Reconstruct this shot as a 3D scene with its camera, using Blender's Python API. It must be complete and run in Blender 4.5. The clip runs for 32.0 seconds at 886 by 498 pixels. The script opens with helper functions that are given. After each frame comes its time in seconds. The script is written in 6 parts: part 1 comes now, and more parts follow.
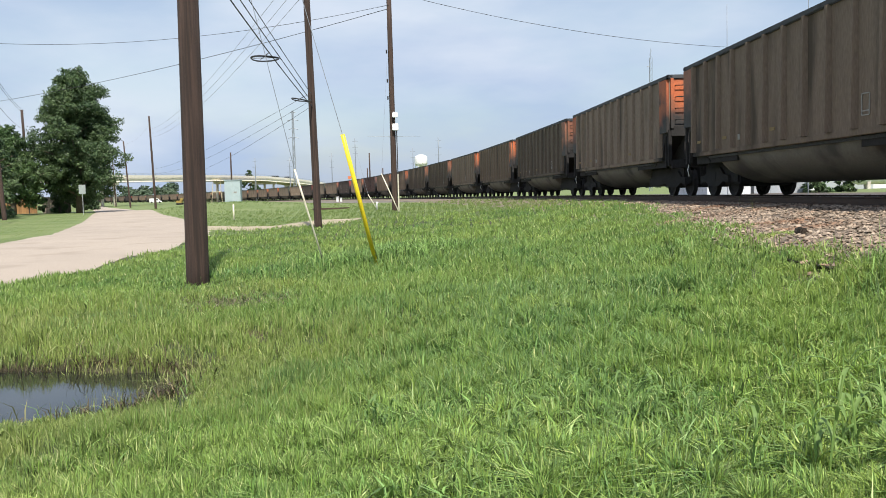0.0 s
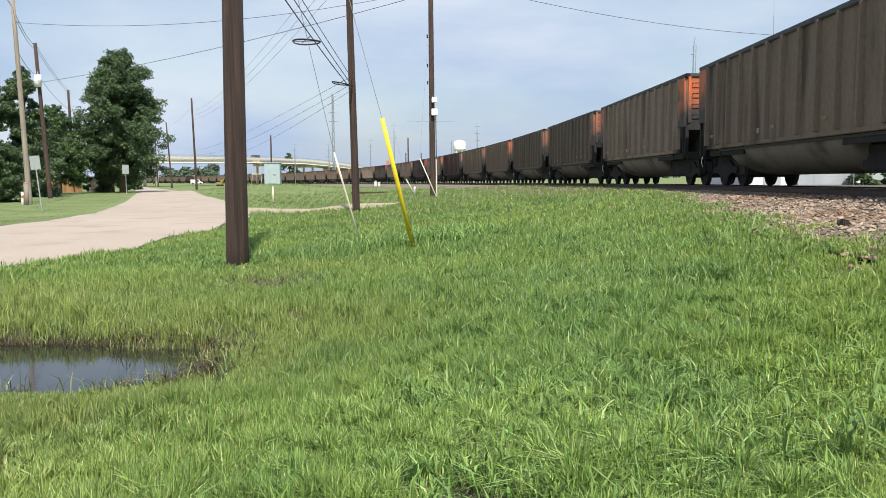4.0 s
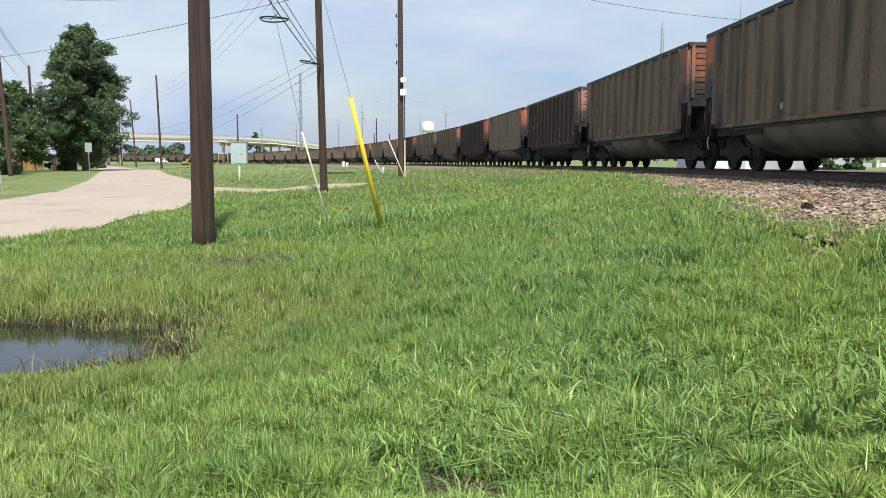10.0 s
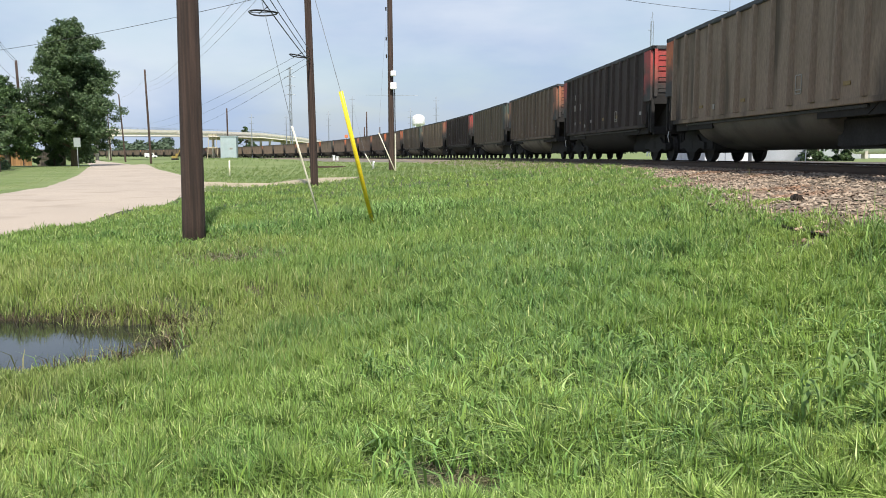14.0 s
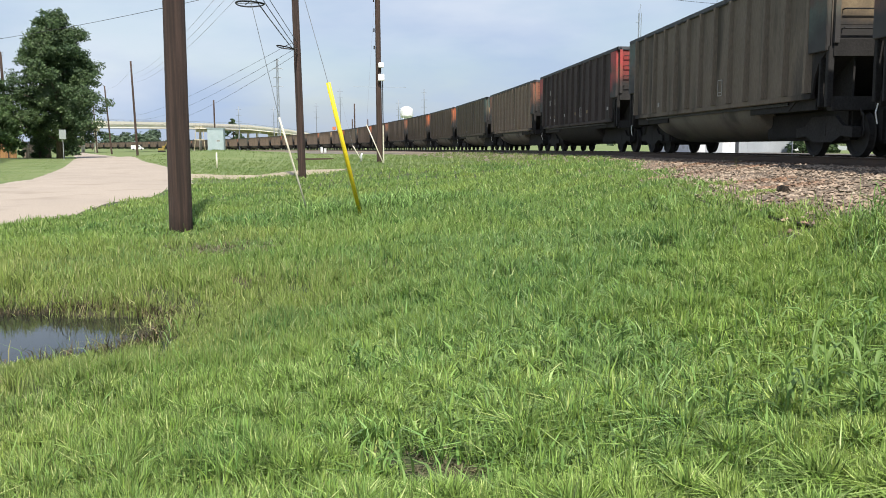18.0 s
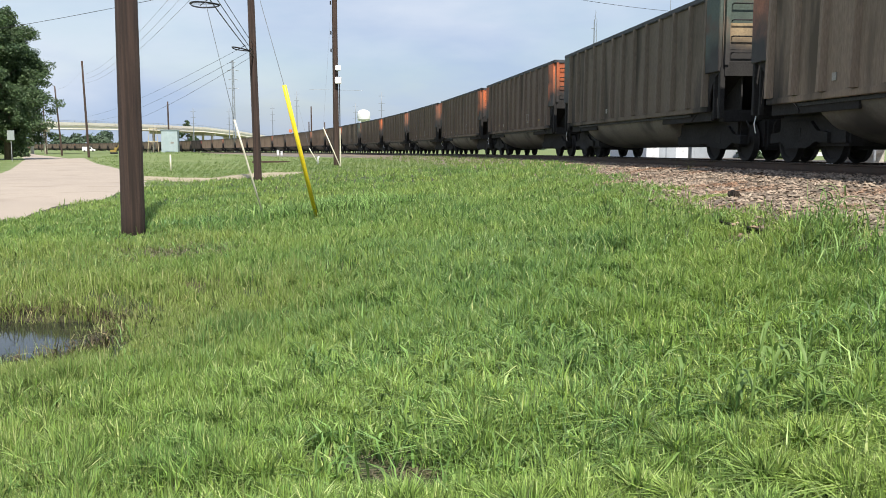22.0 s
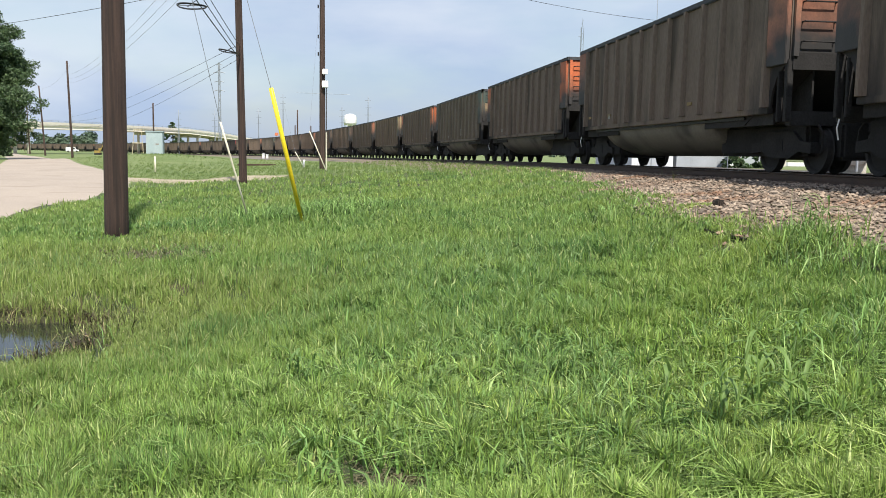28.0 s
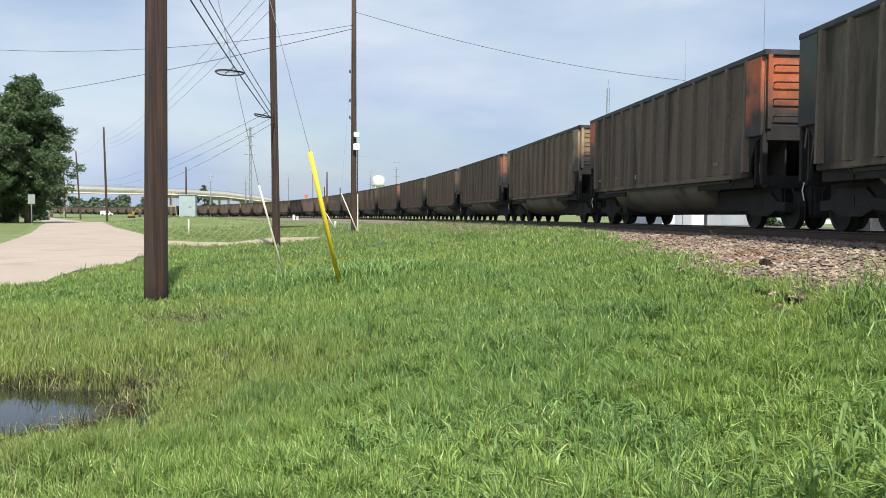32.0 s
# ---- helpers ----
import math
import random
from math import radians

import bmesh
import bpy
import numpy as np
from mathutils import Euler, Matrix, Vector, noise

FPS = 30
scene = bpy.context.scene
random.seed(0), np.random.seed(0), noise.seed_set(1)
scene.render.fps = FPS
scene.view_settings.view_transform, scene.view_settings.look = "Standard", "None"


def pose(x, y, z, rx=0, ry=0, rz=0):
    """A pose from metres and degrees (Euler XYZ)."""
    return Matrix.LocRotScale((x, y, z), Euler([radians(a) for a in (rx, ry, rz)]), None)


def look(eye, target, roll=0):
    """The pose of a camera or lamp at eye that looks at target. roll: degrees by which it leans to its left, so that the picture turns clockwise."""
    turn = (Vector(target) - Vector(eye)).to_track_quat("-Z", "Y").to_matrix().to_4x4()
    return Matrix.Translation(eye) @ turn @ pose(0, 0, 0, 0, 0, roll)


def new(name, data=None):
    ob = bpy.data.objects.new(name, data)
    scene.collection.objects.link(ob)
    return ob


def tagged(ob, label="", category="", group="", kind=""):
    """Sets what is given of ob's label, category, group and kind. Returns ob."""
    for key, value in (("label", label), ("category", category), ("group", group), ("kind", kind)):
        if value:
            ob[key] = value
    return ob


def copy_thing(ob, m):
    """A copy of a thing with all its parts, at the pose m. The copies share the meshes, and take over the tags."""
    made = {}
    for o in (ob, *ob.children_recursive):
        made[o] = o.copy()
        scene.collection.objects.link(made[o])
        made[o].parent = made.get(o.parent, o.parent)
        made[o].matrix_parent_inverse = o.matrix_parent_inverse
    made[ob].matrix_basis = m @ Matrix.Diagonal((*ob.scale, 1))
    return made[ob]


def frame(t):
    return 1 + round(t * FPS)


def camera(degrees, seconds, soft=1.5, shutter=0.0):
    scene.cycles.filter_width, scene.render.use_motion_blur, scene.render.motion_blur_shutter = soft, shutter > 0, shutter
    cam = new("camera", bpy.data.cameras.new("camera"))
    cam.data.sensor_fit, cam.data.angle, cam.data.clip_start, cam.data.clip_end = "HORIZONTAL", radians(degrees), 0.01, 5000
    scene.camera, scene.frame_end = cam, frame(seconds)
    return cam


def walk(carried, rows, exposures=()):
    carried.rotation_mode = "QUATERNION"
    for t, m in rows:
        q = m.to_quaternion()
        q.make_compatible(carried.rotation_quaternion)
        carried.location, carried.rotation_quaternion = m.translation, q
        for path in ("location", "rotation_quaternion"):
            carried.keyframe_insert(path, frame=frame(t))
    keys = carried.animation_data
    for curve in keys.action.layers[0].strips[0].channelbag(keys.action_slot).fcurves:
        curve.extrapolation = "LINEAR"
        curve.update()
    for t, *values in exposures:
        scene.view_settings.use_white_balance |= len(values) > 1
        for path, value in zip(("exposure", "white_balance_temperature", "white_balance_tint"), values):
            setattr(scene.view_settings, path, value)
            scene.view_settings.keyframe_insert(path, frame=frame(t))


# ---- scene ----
cam = camera(54.1, 32.0, soft=0.9)
ROWS = [  # seconds, eye x y z, yaw, pitch, roll
    (0.0, 0.003, 0.037, 1.621, -0.00, -3.83, 1.51),
    (0.5, 0.000, 0.026, 1.621, 1.01, -3.70, 1.00),
    (1.0, 0.002, 0.011, 1.618, 1.34, -4.13, 0.60),
    (1.5, 0.005, -0.007, 1.608, 2.09, -4.67, 0.46),
    (2.0, 0.000, -0.009, 1.609, 2.56, -4.73, 0.65),
    (2.5, 0.005, 0.000, 1.601, 2.41, -5.05, 0.52),
    (3.0, 0.006, -0.008, 1.612, 2.42, -4.94, 0.47),
    (3.5, 0.003, -0.020, 1.609, 2.48, -4.72, 0.54),
    (5.5, 0.004, -0.025, 1.608, 2.22, -4.92, 0.61),
    (6.0, 0.004, -0.024, 1.612, 2.17, -5.07, 0.67),
    (6.5, -0.006, -0.015, 1.613, 2.02, -5.05, 0.58),
    (7.0, -0.002, -0.011, 1.600, 1.89, -5.17, 0.59),
    (7.5, -0.000, -0.009, 1.608, 1.74, -5.35, 0.65),
    (8.0, -0.002, -0.001, 1.606, 1.53, -5.76, 0.63),
    (8.5, -0.002, -0.004, 1.608, 1.28, -6.06, 0.45),
    (9.0, -0.006, 0.004, 1.598, 0.76, -6.15, 0.27),
    (9.5, -0.006, -0.001, 1.599, 0.39, -6.04, 0.12),
    (10.0, -0.007, 0.005, 1.598, 0.32, -5.96, 0.02),
    (10.5, -0.012, 0.003, 1.605, 0.54, -5.88, -0.12),
    (11.0, -0.012, 0.003, 1.604, 0.60, -5.76, 0.07),
    (11.5, -0.007, 0.009, 1.603, 0.37, -5.80, 0.29),
    (12.0, 0.000, 0.000, 1.602, 0.32, -5.93, 0.29),
    (12.5, -0.006, 0.006, 1.597, 0.07, -6.04, 0.11),
    (13.0, -0.004, 0.011, 1.592, -0.27, -5.99, -0.00),
    (13.5, -0.006, 0.004, 1.597, -0.36, -6.16, 0.12),
    (14.0, -0.010, 0.001, 1.602, -0.27, -6.40, 0.31),
    (14.5, -0.003, -0.004, 1.603, -0.28, -6.11, 0.23),
    (16.5, 0.005, -0.008, 1.592, -0.98, -7.03, -0.38),
    (17.0, 0.003, -0.003, 1.596, -0.70, -7.31, -0.05),
    (17.5, 0.009, -0.000, 1.594, -0.70, -7.32, 0.37),
    (18.0, -0.005, 0.002, 1.593, -1.04, -6.92, 0.33),
    (18.5, -0.003, 0.019, 1.588, -1.41, -6.89, 0.39),
    (19.0, 0.010, 0.009, 1.590, -1.95, -7.02, 0.31),
    (19.5, 0.002, 0.008, 1.591, -2.44, -7.04, -0.00),
    (20.0, 0.002, -0.005, 1.593, -2.78, -7.18, -0.16),
    (20.5, -0.002, -0.003, 1.593, -3.11, -6.94, -0.07),
    (21.0, -0.000, -0.010, 1.596, -3.42, -6.61, 0.02),
    (21.5, 0.002, -0.010, 1.596, -3.57, -6.51, 0.08),
    (22.0, 0.004, -0.008, 1.594, -3.88, -6.69, -0.04),
    (22.5, 0.010, -0.006, 1.590, -4.24, -6.73, -0.28),
    (23.0, 0.011, -0.013, 1.595, -4.44, -6.90, -0.34),
    (23.5, 0.015, -0.004, 1.594, -4.64, -6.79, -0.26),
    (24.0, 0.012, -0.007, 1.594, -4.78, -6.61, -0.28),
    (24.5, 0.012, -0.001, 1.591, -4.80, -6.64, -0.17),
    (25.0, 0.007, -0.002, 1.598, -4.87, -6.67, -0.19),
    (25.5, 0.001, 0.001, 1.592, -4.78, -6.34, -0.29),
    (27.5, 0.009, 0.004, 1.596, -5.29, -6.35, -0.55),
    (28.0, -0.004, 0.006, 1.591, -4.88, -6.33, -0.83),
    (28.5, -0.049, 0.035, 1.604, -4.66, -5.59, -1.48),
    (29.0, -0.072, 0.080, 1.595, -4.70, -6.00, -2.08),
    (29.5, 0.022, 0.095, 1.587, -4.05, -6.24, -1.98),
    (30.0, 0.062, 0.052, 1.577, -3.69, -6.08, -0.13),
    (30.5, 0.026, 0.099, 1.564, -4.06, -5.51, 0.90),
    (31.0, -0.093, 0.114, 1.583, -2.10, -4.46, 0.87),
    (31.5, -0.210, 0.143, 1.611, -2.01, -3.23, 0.51),
    (32.0, -0.187, 0.169, 1.608, -3.00, -2.39, -0.33),
]


def aim(x, y, z, yaw, pitch, roll):
    """Camera pose: turn, then nod, then lean."""
    return pose(x, y, z, 0, 0, yaw) @ pose(0, 0, 0, pitch) @ pose(0, 0, 0, 0, roll) @ pose(0, 0, 0, 90)


walk(cam, [(t, aim(*r)) for t, *r in ROWS])

# ---- world and light ----
SUN_AZ, SUN_EL = 168.0, 54.0   # degrees clockwise from +y
world = bpy.data.worlds.new("sky")
scene.world = world
world.use_nodes = True
wn, wl = world.node_tree.nodes, world.node_tree.links
wn.clear()
sky = wn.new("ShaderNodeTexSky")
sky.sky_type, sky.sun_disc = "NISHITA", False
sky.sun_elevation, sky.sun_rotation = radians(SUN_EL), radians(SUN_AZ)
sky.air_density, sky.dust_density, sky.ozone_density = 1.2, 1.0, 1.5
coord = wn.new("ShaderNodeTexCoord")
squash = wn.new("ShaderNodeMapping")
squash.inputs["Scale"].default_value = (1.0, 1.0, 3.2)
wl.new(coord.outputs["Generated"], squash.inputs["Vector"])
cloud = wn.new("ShaderNodeTexNoise")
cloud.inputs["Scale"].default_value, cloud.inputs["Detail"].default_value, cloud.inputs["Roughness"].default_value = 3.1, 7.0, 0.56
wl.new(squash.outputs["Vector"], cloud.inputs["Vector"])
veil = wn.new("ShaderNodeMapRange")
veil.inputs["From Min"].default_value, veil.inputs["From Max"].default_value = 0.38, 0.62
veil.inputs["To Min"].default_value, veil.inputs["To Max"].default_value = 0.55, 0.97
wl.new(cloud.outputs["Fac"], veil.inputs["Value"])
haze = wn.new("ShaderNodeMix")
haze.data_type = "RGBA"
bank = wn.new("ShaderNodeTexNoise")
bank.inputs["Scale"].default_value, bank.inputs["Detail"].default_value = 2.2, 6.0
wl.new(squash.outputs["Vector"], bank.inputs["Vector"])
shade = wn.new("ShaderNodeMapRange")
shade.inputs["From Min"].default_value, shade.inputs["From Max"].default_value = 0.42, 0.6
wl.new(bank.outputs["Fac"], shade.inputs["Value"])
milk = wn.new("ShaderNodeMix")
milk.data_type = "RGBA"
milk.inputs["A"].default_value, milk.inputs["B"].default_value = (3.55, 4.5, 6.2, 1), (5.6, 6.2, 7.2, 1)
wl.new(shade.outputs["Result"], milk.inputs["Factor"])
wl.new(milk.outputs["Result"], haze.inputs["B"])
wl.new(veil.outputs["Result"], haze.inputs["Factor"])
wl.new(sky.outputs["Color"], haze.inputs["A"])
back = wn.new("ShaderNodeBackground")
back.inputs["Strength"].default_value = 0.1
out = wn.new("ShaderNodeOutputWorld")
wl.new(haze.outputs["Result"], back.inputs["Color"])
wl.new(back.outputs["Background"], out.inputs["Surface"])

sun = new("sun", bpy.data.lights.new("sun", "SUN"))
scene.view_settings.exposure = 0.37
sun.data.energy, sun.data.angle, sun.data.color = 5.0, radians(1.2), (1.0, 0.94, 0.84)
az, el = radians(SUN_AZ), radians(SUN_EL)
sun.matrix_world = look((math.sin(az) * math.cos(el) * 50, math.cos(az) * math.cos(el) * 50, math.sin(el) * 50), (0, 0, 0))


# ---- materials ----
def mat(name, a, b, scale=4.0, rough=0.8, metal=0.0, bump=0.3, fine=60.0, stretch=(1, 1, 1), vary=0.0, island=0.0,
        dirt=None, dirt_amount=0.5, dirt_scale=1.5, turf=None, mud=None, world_space=False, sheen=0.5, soot=None):
    """A surface: two colours mixed by coarse and fine noise, a dirt layer, relief, and a spread of tone from piece to piece."""
    m = bpy.data.materials.new(name)
    m.use_nodes = True
    n, l = m.node_tree.nodes, m.node_tree.links
    p = n["Principled BSDF"]
    if world_space:
        geo = n.new("ShaderNodeNewGeometry")
        src = geo.outputs["Position"]
    else:
        src = n.new("ShaderNodeTexCoord").outputs["Object"]
    mp = n.new("ShaderNodeMapping")
    mp.inputs["Scale"].default_value = stretch
    l.new(src, mp.inputs["Vector"])

    def noisy(s, detail=4.0):
        t = n.new("ShaderNodeTexNoise")
        t.inputs["Scale"].default_value, t.inputs["Detail"].default_value = s, detail
        l.new(mp.outputs["Vector"], t.inputs["Vector"])
        return t.outputs["Fac"]

    def ramp(v, lo, hi, to_lo=0.0, to_hi=1.0):
        r = n.new("ShaderNodeMapRange")
        r.inputs["From Min"].default_value, r.inputs["From Max"].default_value = lo, hi
        r.inputs["To Min"].default_value, r.inputs["To Max"].default_value = to_lo, to_hi
        l.new(v, r.inputs["Value"])
        return r.outputs["Result"]

    def mix(f, ca, cb):
        x = n.new("ShaderNodeMix")
        x.data_type = "RGBA"
        for key, v in (("Factor", f), ("A", ca), ("B", cb)):
            if isinstance(v, (tuple, list)):
                x.inputs[key].default_value = (*v, 1)
            else:
                l.new(v, x.inputs[key])
        return x.outputs["Result"]

    def grade(colour, value):
        h = n.new("ShaderNodeHueSaturation")
        l.new(colour, h.inputs["Color"])
        l.new(value, h.inputs["Value"])
        return h.outputs["Color"]

    coarse, grain = noisy(scale), noisy(fine, 3.0)
    c = mix(ramp(coarse, 0.3, 0.7), a, b)
    c = grade(c, ramp(grain, 0.2, 0.8, 0.75, 1.25))
    if dirt:
        c = mix(ramp(noisy(dirt_scale, 6.0), 0.62 - 0.35 * dirt_amount, 0.75 - 0.2 * dirt_amount), c, dirt)
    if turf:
        # bare thatch under long grass close by, shade painted in; short green turf elsewhere
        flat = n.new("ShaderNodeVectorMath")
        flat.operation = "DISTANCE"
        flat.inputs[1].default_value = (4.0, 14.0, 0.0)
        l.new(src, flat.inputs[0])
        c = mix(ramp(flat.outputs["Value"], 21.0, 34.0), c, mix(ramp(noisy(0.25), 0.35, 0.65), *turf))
    if mud:
        # wet mud round a pool: (x, y, half width, half depth)
        near = n.new("ShaderNodeMapping")
        near.inputs["Location"].default_value = (-mud[0] / mud[2], -mud[1] / mud[3], 0)
        near.inputs["Scale"].default_value = (1 / mud[2], 1 / mud[3], 0.01)
        l.new(src, near.inputs["Vector"])
        away = n.new("ShaderNodeVectorMath")
        away.operation = "LENGTH"
        l.new(near.outputs["Vector"], away.inputs[0])
        c = mix(ramp(away.outputs["Value"], 1.1, 1.28), mix(ramp(coarse, 0.35, 0.65), (0.035, 0.026, 0.016), (0.06, 0.047, 0.03)), c)
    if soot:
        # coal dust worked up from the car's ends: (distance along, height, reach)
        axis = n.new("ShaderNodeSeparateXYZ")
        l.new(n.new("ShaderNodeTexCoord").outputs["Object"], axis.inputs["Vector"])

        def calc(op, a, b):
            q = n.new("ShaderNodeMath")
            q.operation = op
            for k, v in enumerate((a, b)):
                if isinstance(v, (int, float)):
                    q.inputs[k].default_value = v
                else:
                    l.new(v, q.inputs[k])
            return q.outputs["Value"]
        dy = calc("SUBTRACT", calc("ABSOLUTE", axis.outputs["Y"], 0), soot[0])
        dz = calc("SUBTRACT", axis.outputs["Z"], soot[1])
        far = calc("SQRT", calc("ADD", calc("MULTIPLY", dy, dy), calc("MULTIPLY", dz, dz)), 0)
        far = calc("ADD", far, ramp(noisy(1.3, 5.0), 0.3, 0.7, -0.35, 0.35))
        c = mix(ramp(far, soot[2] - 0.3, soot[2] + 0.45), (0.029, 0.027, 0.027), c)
    if vary:
        info = n.new("ShaderNodeObjectInfo")
        c = grade(c, ramp(info.outputs["Random"], 0, 1, 1 - vary, 1 + vary))
    if island:
        g = n.new("ShaderNodeNewGeometry")
        c = grade(c, ramp(g.outputs["Random Per Island"], 0, 1, 1 - island, 1 + island))
    l.new(c, p.inputs["Base Color"])
    l.new(ramp(coarse, 0.2, 0.8, max(rough - 0.12, 0.03), min(rough + 0.1, 1)), p.inputs["Roughness"])
    p.inputs["Metallic"].default_value = metal
    p.inputs["Specular IOR Level"].default_value = sheen
    if bump:
        bn = n.new("ShaderNodeBump")
        bn.inputs["Strength"].default_value, bn.inputs["Distance"].default_value = bump, 0.02
        l.new(grain, bn.inputs["Height"])
        l.new(bn.outputs["Normal"], p.inputs["Normal"])
    return m


